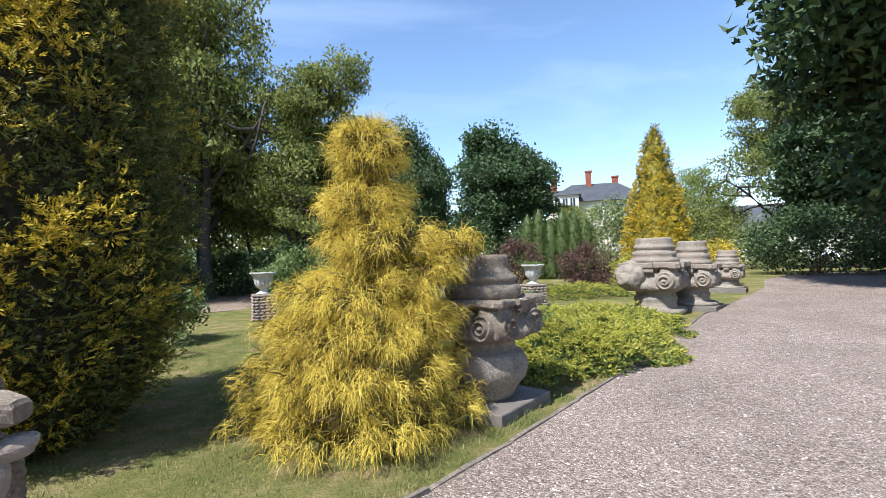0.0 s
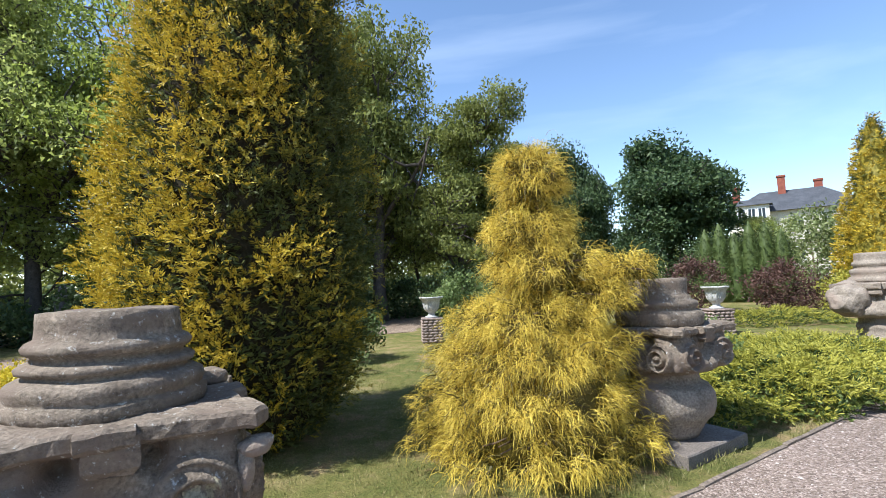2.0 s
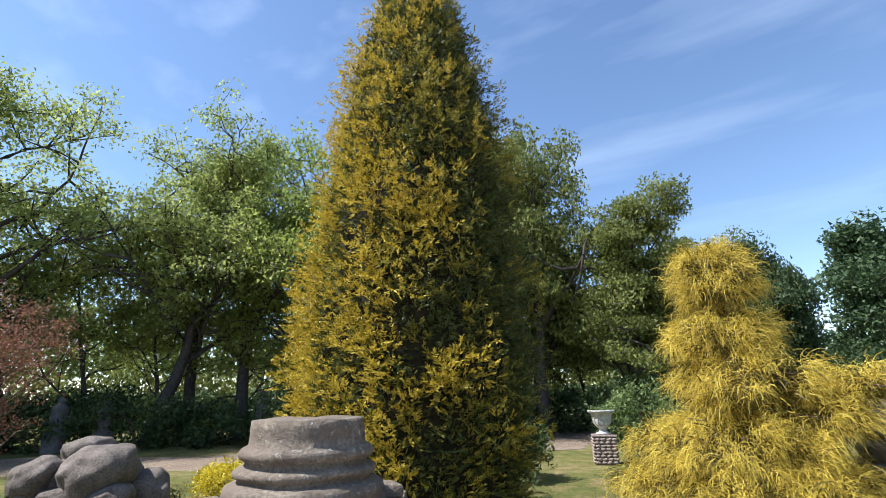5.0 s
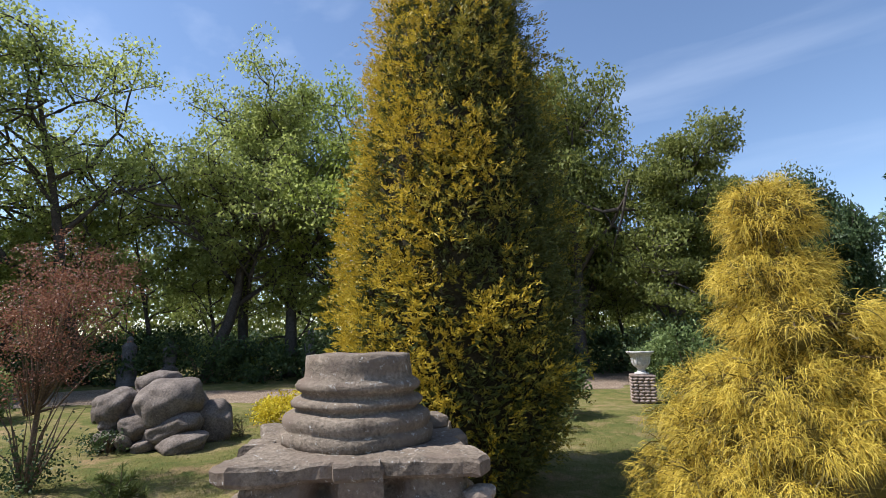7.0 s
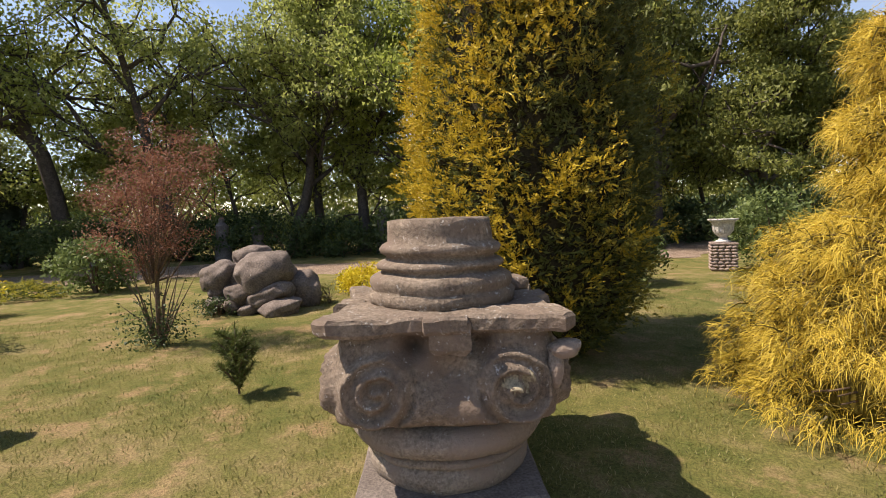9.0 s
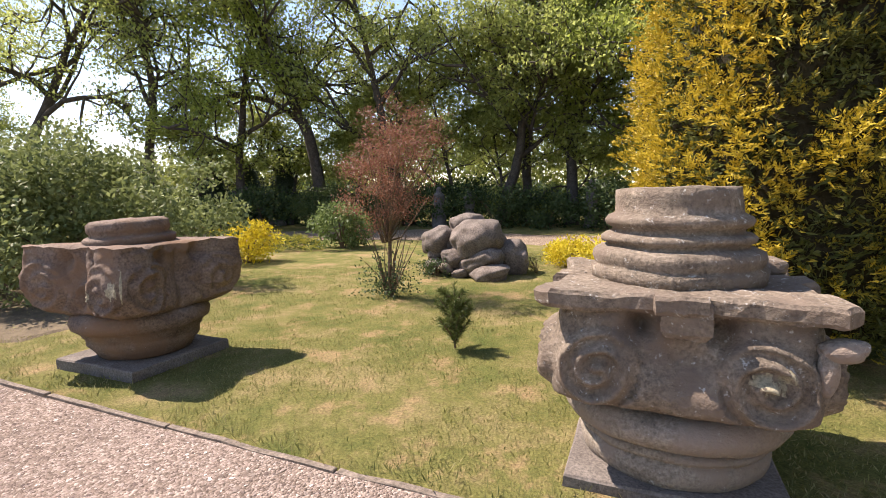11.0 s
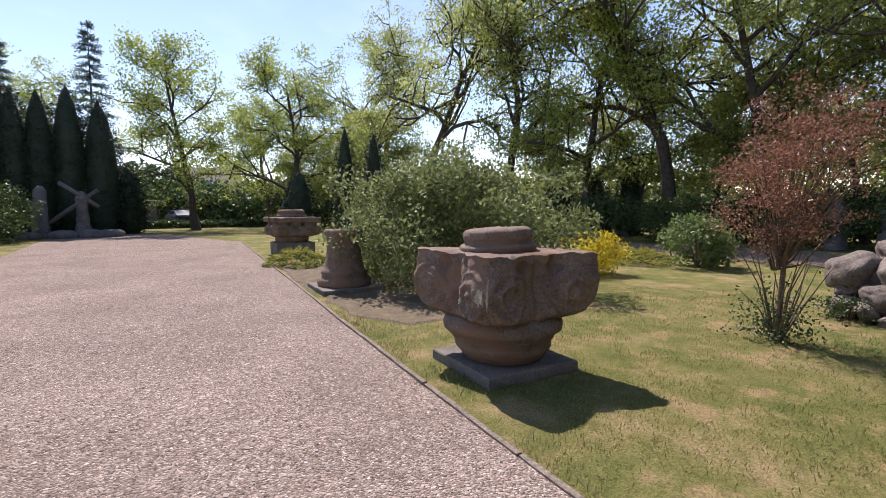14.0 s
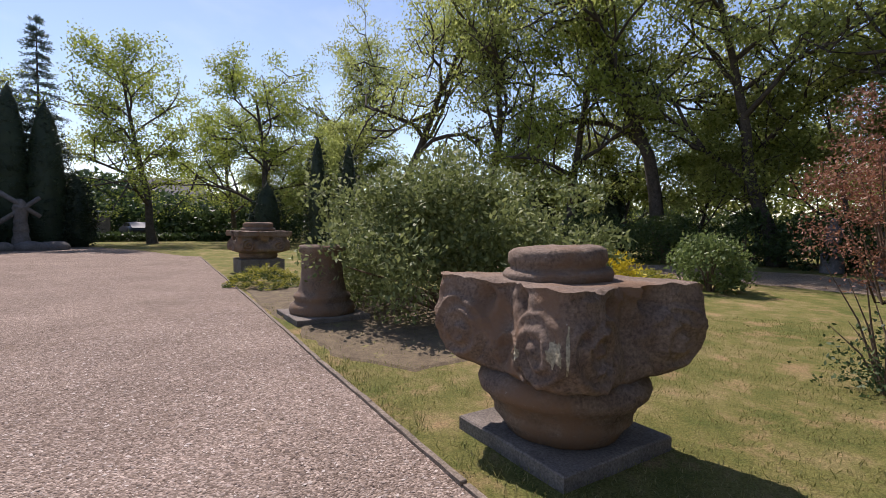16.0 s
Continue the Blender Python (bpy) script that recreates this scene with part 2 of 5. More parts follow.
def lawn_material():
    m, n, l, p = nodes_of("mown_lawn")
    tc = n.new("ShaderNodeTexCoord")
    v = tc.outputs["Object"]
    a = noise_node(n, l, v, 0.55, 5, 0.6)
    b = noise_node(n, l, v, 2.6, 6, 0.7)
    c = noise_node(n, l, v, 60.0, 4, 0.7)
    r = ramp(n, [(0.36, (0.088, 0.115, 0.028)), (0.5, (0.178, 0.168, 0.054)), (0.62, (0.30, 0.235, 0.112))])
    l.new(mixc(n, l, 0.5, a, b), r.inputs[0])
    dry = noise_node(n, l, v, 1.3, 5, 0.7)
    rd = ramp(n, [(0.54, (0, 0, 0)), (0.66, (0.65, 0.65, 0.65))])
    l.new(dry, rd.inputs[0])
    col = mixc(n, l, rd.outputs[0], r.outputs[0], (0.36, 0.235, 0.13))
    rc = ramp(n, [(0.3, (0.5, 0.5, 0.5)), (0.7, (1.35, 1.35, 1.35))])
    l.new(c, rc.inputs[0])
    col = mixc(n, l, 1.0, col, rc.outputs[0], "MULTIPLY")
    l.new(col, p.inputs["Base Color"])
    p.inputs["Roughness"].default_value = 0.95
    p.inputs["Specular IOR Level"].default_value = 0.1
    bp = n.new("ShaderNodeBump")
    bp.inputs["Strength"].default_value, bp.inputs["Distance"].default_value = 0.9, 0.03
    l.new(c, bp.inputs["Height"])
    l.new(bp.outputs[0], p.inputs["Normal"])
    return m


def gravel_material(name, tint=(1, 1, 1)):
    m, n, l, p = nodes_of(name)
    tc = n.new("ShaderNodeTexCoord")
    v = tc.outputs["Object"]
    vo = n.new("ShaderNodeTexVoronoi")
    vo.inputs["Scale"].default_value = 70.0
    l.new(v, vo.inputs["Vector"])
    sp = n.new("ShaderNodeSeparateColor")
    l.new(vo.outputs["Color"], sp.inputs[0])
    r = ramp(n, [(0.0, (0.165, 0.131, 0.107)), (0.45, (0.262, 0.213, 0.178)), (0.8, (0.35, 0.291, 0.248)), (1.0, (0.48, 0.412, 0.361))])
    l.new(sp.outputs[0], r.inputs[0])
    big = noise_node(n, l, v, 0.7, 5, 0.6)
    rb = ramp(n, [(0.3, (0.80, 0.78, 0.76)), (0.7, (1.12, 1.10, 1.08))])
    l.new(big, rb.inputs[0])
    col = mixc(n, l, 1.0, r.outputs[0], rb.outputs[0], "MULTIPLY")
    mid = noise_node(n, l, v, 14.0, 4, 0.75)
    rm = ramp(n, [(0.32, (0.70, 0.69, 0.68)), (0.68, (1.22, 1.21, 1.20))])
    l.new(mid, rm.inputs[0])
    col = mixc(n, l, 1.0, col, rm.outputs[0], "MULTIPLY")
    dirt = noise_node(n, l, v, 1.7, 6, 0.7)
    rd = ramp(n, [(0.60, (0, 0, 0)), (0.74, (0.5, 0.5, 0.5))])
    l.new(dirt, rd.inputs[0])
    col = mixc(n, l, rd.outputs[0], col, (0.22, 0.165, 0.105))
    col = mixc(n, l, 1.0, col, tint, "MULTIPLY")
    l.new(col, p.inputs["Base Color"])
    p.inputs["Roughness"].default_value = 1.0
    p.inputs["Specular IOR Level"].default_value = 0.05
    b = n.new("ShaderNodeBump")
    b.inputs["Strength"].default_value, b.inputs["Distance"].default_value = 1.0, 0.014
    b.invert = True
    l.new(vo.outputs["Distance"], b.inputs["Height"])
    l.new(b.outputs[0], p.inputs["Normal"])
    return m


def pebble_material():
    m, n, l, p = nodes_of("loose_pebbles")
    g = n.new("ShaderNodeNewGeometry")
    r = ramp(n, [(0.0, (0.11, 0.08, 0.068)), (0.4, (0.24, 0.19, 0.16)), (0.75, (0.36, 0.295, 0.255)), (1.0, (0.56, 0.49, 0.44))])
    l.new(g.outputs["Random Per Island"], r.inputs[0])
    l.new(r.outputs[0], p.inputs["Base Color"])
    p.inputs["Roughness"].default_value = 0.95
    p.inputs["Specular IOR Level"].default_value = 0.1
    return m


M_LAWN = lawn_material()
M_GRAVEL = gravel_material("pinkish_gravel", (0.97, 0.945, 0.95))
M_SAND = gravel_material("sandy_road", (1.0, 0.95, 0.86))
M_PEBBLE = pebble_material()
M_SOIL = surface("bare_soil", (0.09, 0.066, 0.042), (0.175, 0.135, 0.082), 5.0, 0.95, 0.9, 50.0, (0.19, 0.175, 0.06), 3.0, 0.60)

# ---- building blocks ----
def as_mesh(name, verts, faces, material, smooth=False):
    me = bpy.data.meshes.new(name)
    verts = np.asarray(verts, dtype=np.float32)
    if isinstance(faces, np.ndarray):
        k = faces.shape[1]
        me.vertices.add(len(verts))
        me.vertices.foreach_set("co", verts.ravel())
        me.loops.add(faces.size)
        me.loops.foreach_set("vertex_index", faces.astype(np.int32).ravel())
        me.polygons.add(len(faces))
        me.polygons.foreach_set("loop_start", np.arange(0, faces.size, k, dtype=np.int32))
        me.update(calc_edges=True)
    else:
        me.from_pydata([tuple(v) for v in verts], [], faces)
    if smooth:
        me.polygons.foreach_set("use_smooth", np.ones(len(me.polygons), dtype=bool))
    me.materials.append(material)
    return me


def from_bm(name, bm, material, smooth=False):
    bmesh.ops.recalc_face_normals(bm, faces=bm.faces)
    me = bpy.data.meshes.new(name)
    bm.to_mesh(me)
    bm.free()
    if smooth:
        for f in me.polygons:
            f.use_smooth = True
    me.materials.append(material)
    return me


def part(name, data, parent=None, label="", m=None):
    ob = new(name, data)
    if parent is not None:
        ob.parent = parent
    if m is not None:
        ob.matrix_basis = m
    if label:
        ob["label"] = label
    return ob


def thing(name, m, label, category, group="", kind=""):
    ob = new(name)
    ob.empty_display_size = 0.2
    ob.matrix_basis = m
    return tagged(ob, label, category, group, kind)


def unit(v):
    return v / np.maximum(np.linalg.norm(v, axis=1, keepdims=True), 1e-9)


def leaf_cards(rng, centres, dirs, length, width, fold=0.15):
    """One folded diamond leaf at each centre, pointing along dirs."""
    k = len(centres)
    d = unit(dirs)
    side = unit(np.cross(d, rng.normal(size=(k, 3))))
    up = np.cross(side, d)
    ln = (length * rng.uniform(0.6, 1.3, (k, 1)))
    wd = (width * rng.uniform(0.7, 1.2, (k, 1)))
    a = centres
    b = centres + d * ln * 0.5 + side * wd * 0.5 + up * wd * fold
    c = centres + d * ln
    e = centres + d * ln * 0.5 - side * wd * 0.5 + up * wd * fold
    v = np.stack([a, b, c, e], 1).reshape(-1, 3)
    f = np.arange(4 * k).reshape(k, 4)
    return v, f


def leaf_tris(rng, centres, dirs, length, width):
    """Simple three-cornered leaves for trees further off."""
    k = len(centres)
    d = unit(dirs)
    side = unit(np.cross(d, rng.normal(size=(k, 3))))
    ln = length * rng.uniform(0.6, 1.35, (k, 1))
    wd = width * rng.uniform(0.7, 1.25, (k, 1))
    v = np.stack([centres - side * wd * 0.5, centres + side * wd * 0.5, centres + d * ln], 1).reshape(-1, 3)
    return v, np.arange(3 * k).reshape(k, 3)


def join(chunks):
    vs, fs, o = [], [], 0
    for v, f in chunks:
        vs.append(v)
        fs.append(f + o)
        o += len(v)
    return np.concatenate(vs), np.concatenate(fs)


def sprays(rng, roots, outs, size, leaves, width, droop=0.0):
    """Flat feathered sprays: leaflets in two rows along a short stem."""
    k = len(roots)
    d = unit(outs)
    side = unit(np.cross(d, rng.normal(size=(k, 3)) * 0.6 + np.array([0, 0, 1.0])))
    s = size * rng.uniform(0.6, 1.35, (k, 1))
    chunks = []
    for i in range(leaves):
        f = (i // 2 + 0.4) / (leaves / 2)
        sg = 1 if i % 2 else -1
        base = roots + d * s * f * 0.85
        base = base + np.array([0, 0, -1.0]) * droop * s * f * f
        w = d * 0.75 + side * sg * (0.95 - 0.45 * f) + rng.normal(size=(k, 3)) * 0.22
        ln = s * (0.55 - 0.3 * f)
        u = unit(w)
        sd = unit(np.cross(u, rng.normal(size=(k, 3))))
        wd = width * rng.uniform(0.7, 1.3, (k, 1))
        a = base
        b = base + u * ln * 0.55 + sd * wd
        c = base + u * ln
        e = base + u * ln * 0.45 - sd * wd
        chunks.append((np.stack([a, b, c, e], 1).reshape(-1, 3), np.arange(4 * k).reshape(k, 4)))
    return join(chunks)


def strands(rng, roots, outs, length, width, segs=4, droop=1.0):
    """Thin hanging threads: ribbons that leave outwards and bend down."""
    k = len(roots)
    ln = length * rng.uniform(0.5, 1.3, (k, 1)) / segs
    p = roots.copy()
    d = unit(outs)
    side = unit(np.cross(d, rng.normal(size=(k, 3))))
    rows = []
    for i in range(segs + 1):
        w = width * (1.0 - 0.75 * i / segs)
        rows.append((p - side * w, p + side * w))
        d = unit(d + np.array([0, 0, -1.0]) * droop * (0.25 + 0.3 * i) + rng.normal(size=(k, 3)) * 0.10)
        p = p + d * ln
    v = np.stack([x for r in rows for x in r], 1).reshape(-1, 3)
    n2 = 2 * (segs + 1)
    base = np.arange(k)[:, None] * n2
    f = np.concatenate([base + np.array([2 * i, 2 * i + 1, 2 * i + 3, 2 * i + 2]) for i in range(segs)], 0)
    return v, f


def tube(points, radii, sides=6):
    pts = [Vector(p) for p in points]
    vs, fs = [], []
    for i, p in enumerate(pts):
        d = (pts[min(i + 1, len(pts) - 1)] - pts[max(i - 1, 0)]).normalized()
        a = d.orthogonal().normalized()
        b = d.cross(a)
        for s in range(sides):
            t = 2 * math.pi * s / sides
            vs.append(p + (a * math.cos(t) + b * math.sin(t)) * radii[i])
    for i in range(len(pts) - 1):
        for s in range(sides):
            q = (s + 1) % sides
            fs.append((i * sides + s, i * sides + q, (i + 1) * sides + q, (i + 1) * sides + s))
    return np.array([tuple(v) for v in vs]), np.array(fs)


def wobble(p, amount, scale, seed=0.0):
    return noise.noise_vector(Vector(p) * scale + Vector((seed, seed * 1.7, -seed))) * amount


def lathe(profile, seg=56, rough=0.008, seed=0.0, chips=0.0, step=0.035):
    """A turned stone from (radius, height) pairs, with worn, uneven surface."""
    bm = bmesh.new()
    fine = []
    for (r0, z0), (r1, z1) in zip(profile, profile[1:]):
        k = max(1, int(math.hypot(r1 - r0, z1 - z0) / step))
        fine += [(r0 + (r1 - r0) * i / k, z0 + (z1 - z0) * i / k) for i in range(k)]
    fine.append(profile[-1])
    rings = []
    for r, z in fine:
        ring = []
        for s in range(seg):
            t = 2 * math.pi * s / seg
            p = Vector((r * math.cos(t), r * math.sin(t), z))
            q = p + wobble(p, rough, 5.0, seed) + wobble(p, rough * 0.5, 17.0, seed)
            if chips:
                c = noise.noise(p * 2.3 + Vector((seed, 0, 3)))
                if c > 0.28:
                    q -= Vector((math.cos(t), math.sin(t), 0)) * chips * (c - 0.28) * 3
            ring.append(bm.verts.new(q))
        rings.append(ring)
    for a, b in zip(rings, rings[1:]):
        for s in range(seg):
            bm.faces.new((a[s], a[(s + 1) % seg], b[(s + 1) % seg], b[s]))
    for ring, z in ((rings[0], fine[0][1]), (rings[-1], fine[-1][1])):
        c = bm.verts.new((0, 0, z))
        for s in range(seg):
            bm.faces.new((ring[s], ring[(s + 1) % seg], c))
    return bm


def prism(outline, z0, z1, step=0.07, rough=0.008, seed=0.0, bevel=0.015, top_wear=0.0):
    """An upright slab of any outline with rounded rims and worn faces."""
    pts = []
    n0 = len(outline)
    for i in range(n0):
        a, b = Vector(outline[i]), Vector(outline[(i + 1) % n0])
        k = max(1, int((b - a).length / step))
        pts += [a.lerp(b, j / k) for j in range(k)]
    mid = sum(pts, Vector((0, 0))) / len(pts)
    levels = [(z0, bevel), (z0 + bevel, 0.0)]
    k = max(1, int((z1 - z0 - 2 * bevel) / step))
    levels += [(z0 + bevel + (z1 - z0 - 2 * bevel) * j / k, 0.0) for j in range(1, k + 1)]
    levels += [(z1, bevel)]
    bm = bmesh.new()
    rings = []

    def vert(x, y, z):
        p = Vector((x, y, z))
        q = p + wobble(p, rough, 4.0, seed) + wobble(p, rough * 0.6, 15.0, seed)
        if top_wear and z > z1 - 0.001:
            q.z -= top_wear * max(0.0, noise.noise(p * 2.2 + Vector((seed, 5, 1))))
        return bm.verts.new(q)
    for z, inset in levels:
        rings.append([vert(*(p + (mid - p).normalized() * inset), z) for p in pts])
    for a, b in zip(rings, rings[1:]):
        for s in range(len(pts)):
            bm.faces.new((a[s], a[(s + 1) % len(pts)], b[(s + 1) % len(pts)], b[s]))
    for ring, z in ((rings[0], z0), (rings[-1], z1)):
        last = ring
        for f in (0.7, 0.4):
            nxt = [vert(*(mid + (p - mid) * f), z) for p in pts]
            for s in range(len(pts)):
                bm.faces.new((last[s], last[(s + 1) % len(pts)], nxt[(s + 1) % len(pts)], nxt[s]))
            last = nxt
        c = vert(mid.x, mid.y, z)
        for s in range(len(pts)):
            bm.faces.new((last[s], last[(s + 1) % len(pts)], c))
    return bm


def box_bm(sx, sy, sz, z0=0.0, bevel=0.0):
    bm = bmesh.new()
    bmesh.ops.create_cube(bm, size=1.0)
    bmesh.ops.scale(bm, vec=(sx, sy, sz), verts=bm.verts)
    bmesh.ops.translate(bm, vec=(0, 0, z0 + sz / 2), verts=bm.verts)
    if bevel:
        bmesh.ops.bevel(bm, geom=bm.edges[:], offset=bevel, segments=2, affect="EDGES")
    return bm


def boulder(rx, ry, rz, seed, sub=3, amp=0.16):
    bm = bmesh.new()
    bmesh.ops.create_icosphere(bm, subdivisions=sub, radius=1.0)
    for v in bm.verts:
        p = v.co.normalized()
        k = 1 + amp * noise.noise(p * 1.3 + Vector((seed * 3.1, seed, 0))) + amp * 0.35 * noise.noise(p * 3.5 + Vector((seed, 0, seed))) - amp * 0.45 * abs(noise.noise(p * 1.9 + Vector((0, seed * 2.3, seed))))
        q = p * k
        # squarer than a ball
        q = Vector([math.copysign(abs(c) ** 0.8, c) for c in q])
        v.co = Vector((q.x * rx, q.y * ry, q.z * rz))
    return bm

# ---- ground, gravel, kerb ----
KERB = [(-40.0, -35.5), (-20.0, -16.4), (-13.5, -10.2), (-9.1, -6.0), (-6.74, -3.79), (-4.65, -1.78), (-2.68, 0.16), (-1.1, 1.78), (0.4, 3.24), (1.14, 4.0), (3.04, 6.06), (4.95, 8.19), (7.35, 11.05), (9.77, 13.33), (14.0, 17.6), (17.5, 22.0)]


def ground_sheet():
    bm = bmesh.new()
    n = 90
    grid = {}
    def coord(i):
        u = (i / n) * 2 - 1
        return math.copysign(abs(u) ** 2.6 * 900, u)
    for i in range(n + 1):
        for j in range(n + 1):
            x, y = coord(i), coord(j)
            grid[i, j] = bm.verts.new((x, y, -0.012 + 0.01 * noise.noise(Vector((x * 0.4, y * 0.4, 0)))))
    for i in range(n):
        for j in range(n):
            bm.faces.new((grid[i, j], grid[i + 1, j], grid[i + 1, j + 1], grid[i, j + 1]))
    return from_bm("ground", bm, M_LAWN, True)


tagged(new("ground", ground_sheet()), "short mown lawn with dry straw-coloured patches", "lawn", kind="structure")


def flat_sheet(outline, z, ragged=0.0, seed=1.0):
    """A level sheet; its rim wanders a little where ragged."""
    pts = []
    for a, b in zip(outline, outline[1:] + outline[:1]):
        a, b = Vector(a), Vector(b)
        k = max(1, int((b - a).length / 0.25)) if ragged else 1
        for i in range(k):
            p = a.lerp(b, i / k)
            if ragged:
                w = noise.noise_vector(Vector((p.x * 1.1, p.y * 1.1, seed))) * ragged + noise.noise_vector(Vector((p.x * 4, p.y * 4, seed))) * ragged * 0.4
                p = p + Vector((w.x, w.y))
            pts.append(p)
    bm = bmesh.new()
    top = [bm.verts.new((p.x, p.y, z)) for p in pts]
    f = bm.faces.new(top)
    if ragged:
        # the rim dips into the ground
        mid = sum(pts, Vector((0, 0))) / len(pts)
        low = [bm.verts.new((*(p + (p - mid).normalized() * 0.15), -0.04)) for p in pts]
        for k in range(len(pts)):
            n = (k + 1) % len(pts)
            bm.faces.new((top[k], top[n], low[n], low[k]))
    bmesh.ops.triangulate(bm, faces=[f])
    return bm


GRAVEL = KERB[1:] + [(24.0, 27.0), (30.0, 26.0), (34.0, 14.0), (22.0, 3.0), (10.0, -3.5), (1.0, -8.5), (-8.1, -15.2), (-11.5, -18.7), (-15.2, -23.2), (-19.5, -28.2), (-24.3, -27.3), (-22.8, -22.5), (-20.0, -17.2)]
tagged(new("gravel_path", from_bm("gravel_path", flat_sheet(GRAVEL, 0.004), M_GRAVEL)), "pale pinkish gravel path beside a low kerb", "path", kind="structure")
ROAD = [(-5.1, 15.8), (-8.4, 11.6), (-12.4, 7.7), (-15.6, 5.6), (-17.2, 3.2), (-18.0, 0.5), (-19.5, -4.0), (-23.0, -9.0), (-26.0, -8.0), (-23.6, -2.0), (-22.8, 2.5), (-20.6, 7.0), (-15.2, 9.5), (-11.4, 13.6), (-9.4, 18.5), (-8.0, 24.0), (-5.2, 24.0), (-5.0, 19.0)]
tagged(new("garden_road", from_bm("garden_road", flat_sheet(ROAD, 0.003, 0.25), M_SAND)), "sandy garden road curving round the lawn", "road", kind="structure")


def kerb_line():
    k = tagged(new("kerb"), "low weathered kerb between gravel and lawn", "kerb", kind="structure")
    rng = random.Random(4)
    rest = None
    pts = [Vector(p) for p in KERB[1:14]]
    run = []
    for a, b in zip(pts, pts[1:]):
        n = max(1, round((b - a).length / 1.5))
        run += [(a.lerp(b, i / n), a.lerp(b, (i + 1) / n)) for i in range(n)]
    for a, b in run:
        d = b - a
        bm = prism([(-d.length / 2 + 0.006, -0.022), (d.length / 2 - 0.006, -0.022), (d.length / 2 - 0.006, 0.022), (-d.length / 2 + 0.006, 0.022)], -0.06, 0.024 + rng.uniform(-0.012, 0.010), 0.12, 0.006, a.x, 0.006, 0.015)
        mid = (a + b) / 2
        part("kerb_board", from_bm("kerb_board", bm, M_KERB), k, "", pose(mid.x, mid.y, 0, 0, rng.uniform(-0.3, 0.3), math.degrees(math.atan2(d.y, d.x)) + rng.uniform(-0.5, 0.5)))


kerb_line()


def pebbles():
    rng = np.random.default_rng(8)
    oct_v = np.array([(1, 0, 0), (-1, 0, 0), (0, 1, 0), (0, -1, 0), (0, 0, 0.7), (0, 0, -0.5)], float)
    oct_f = np.array([(0, 2, 4), (2, 1, 4), (1, 3, 4), (3, 0, 4)])
    xs = rng.uniform(-9.5, 8.0, 150000)
    ys = rng.uniform(-7.0, 9.5, 150000)
    ka = np.array(KERB)
    yk = np.interp(xs, ka[:, 0], ka[:, 1])
    off = (yk - ys) * 0.70
    near = (off > 0.05) & (off < 4.2) & (rng.random(len(xs)) < np.clip(1.5 - off / 4.0, 0.2, 1))
    xs, ys = xs[near][:42000], ys[near][:42000]
    k = len(xs)
    r = rng.gamma(4.0, 0.0014, (k, 1, 1)) + 0.003
    ang = rng.uniform(0, 6.28, k)
    c, sn = np.cos(ang), np.sin(ang)
    sc = np.stack([rng.uniform(0.8, 1.5, k), rng.uniform(0.6, 1.1, k), rng.uniform(0.5, 0.9, k)], 1)[:, None, :]
    v = oct_v[None] * sc * r + rng.normal(size=(k, 6, 3)) * r * 0.12
    vx = v[..., 0] * c[:, None] - v[..., 1] * sn[:, None] + xs[:, None]
    vy = v[..., 0] * sn[:, None] + v[..., 1] * c[:, None] + ys[:, None]
    vz = v[..., 2] + 0.006
    verts = np.stack([vx, vy, vz], 2).reshape(-1, 3)
    faces = (np.arange(k)[:, None, None] * 6 + oct_f[None]).reshape(-1, 3)
    return as_mesh("loose_gravel", verts, faces, M_PEBBLE)


tagged(new("loose_gravel", pebbles()), "loose pale pebbles scattered on the gravel path", "gravel", kind="stuff")


def grass_tufts():
    rng = np.random.default_rng(9)
    n = 260000
    xs, ys = rng.uniform(-11, 6, n), rng.uniform(-6.5, 11, n)
    ka = np.array(KERB)
    off = (ys - np.interp(xs, ka[:, 0], ka[:, 1])) * 0.70
    dist = np.hypot(xs + 0.5, ys)
    keep = (off > 0.02) & (dist > 1.6) & (rng.random(n) < np.clip(2.2 / (0.4 + dist * 0.45), 0.05, 1) + (off < 0.35) * 0.5)
    xs, ys, off = xs[keep][:110000], ys[keep][:110000], off[keep][:110000]
    worn = np.array([noise.noise(Vector((q * 1.3, w * 1.3, 2.0))) + 0.5 * noise.noise(Vector((q * 4.1, w * 4.1, 7.0))) for q, w in zip(xs, ys)])
    keep = (worn < 0.12) | (rng.random(len(xs)) < 0.22)
    keep &= ~((xs > -12.6) & (xs < -6.9) & (ys < -1.4) & (off < 3.4)) | (rng.random(len(xs)) < 0.22)
    xs, ys, off = xs[keep], ys[keep], off[keep]
    k = len(xs)
    base = np.stack([xs, ys, np.full(k, -0.005)], 1)
    d = np.stack([rng.normal(0, 0.5, k), rng.normal(0, 0.5, k), np.ones(k)], 1)
    h = np.where(off < 0.25, 0.062, 0.036)[:, None]
    v, f = leaf_cards(rng, base, d, h, 0.007)
    return as_mesh("lawn_grass", v, f, M_BLADE)


tagged(new("lawn_grass", grass_tufts()), "short uneven lawn grass, longer along the kerb", "grass", kind="stuff")


tagged(new("bare_soil", from_bm("bare_soil", flat_sheet([(-11.9, -8.3), (-10.6, -7.2), (-8.4, -5.05), (-6.9, -3.55), (-6.75, -2.7), (-8.0, -1.6), (-9.4, -0.9), (-11.4, -1.2), (-12.6, -3.2), (-12.6, -6.0)], 0.005, 0.22, 3.0), M_SOIL)), "bare brown earth under the big shrub beside the kerb", "soil", kind="structure")


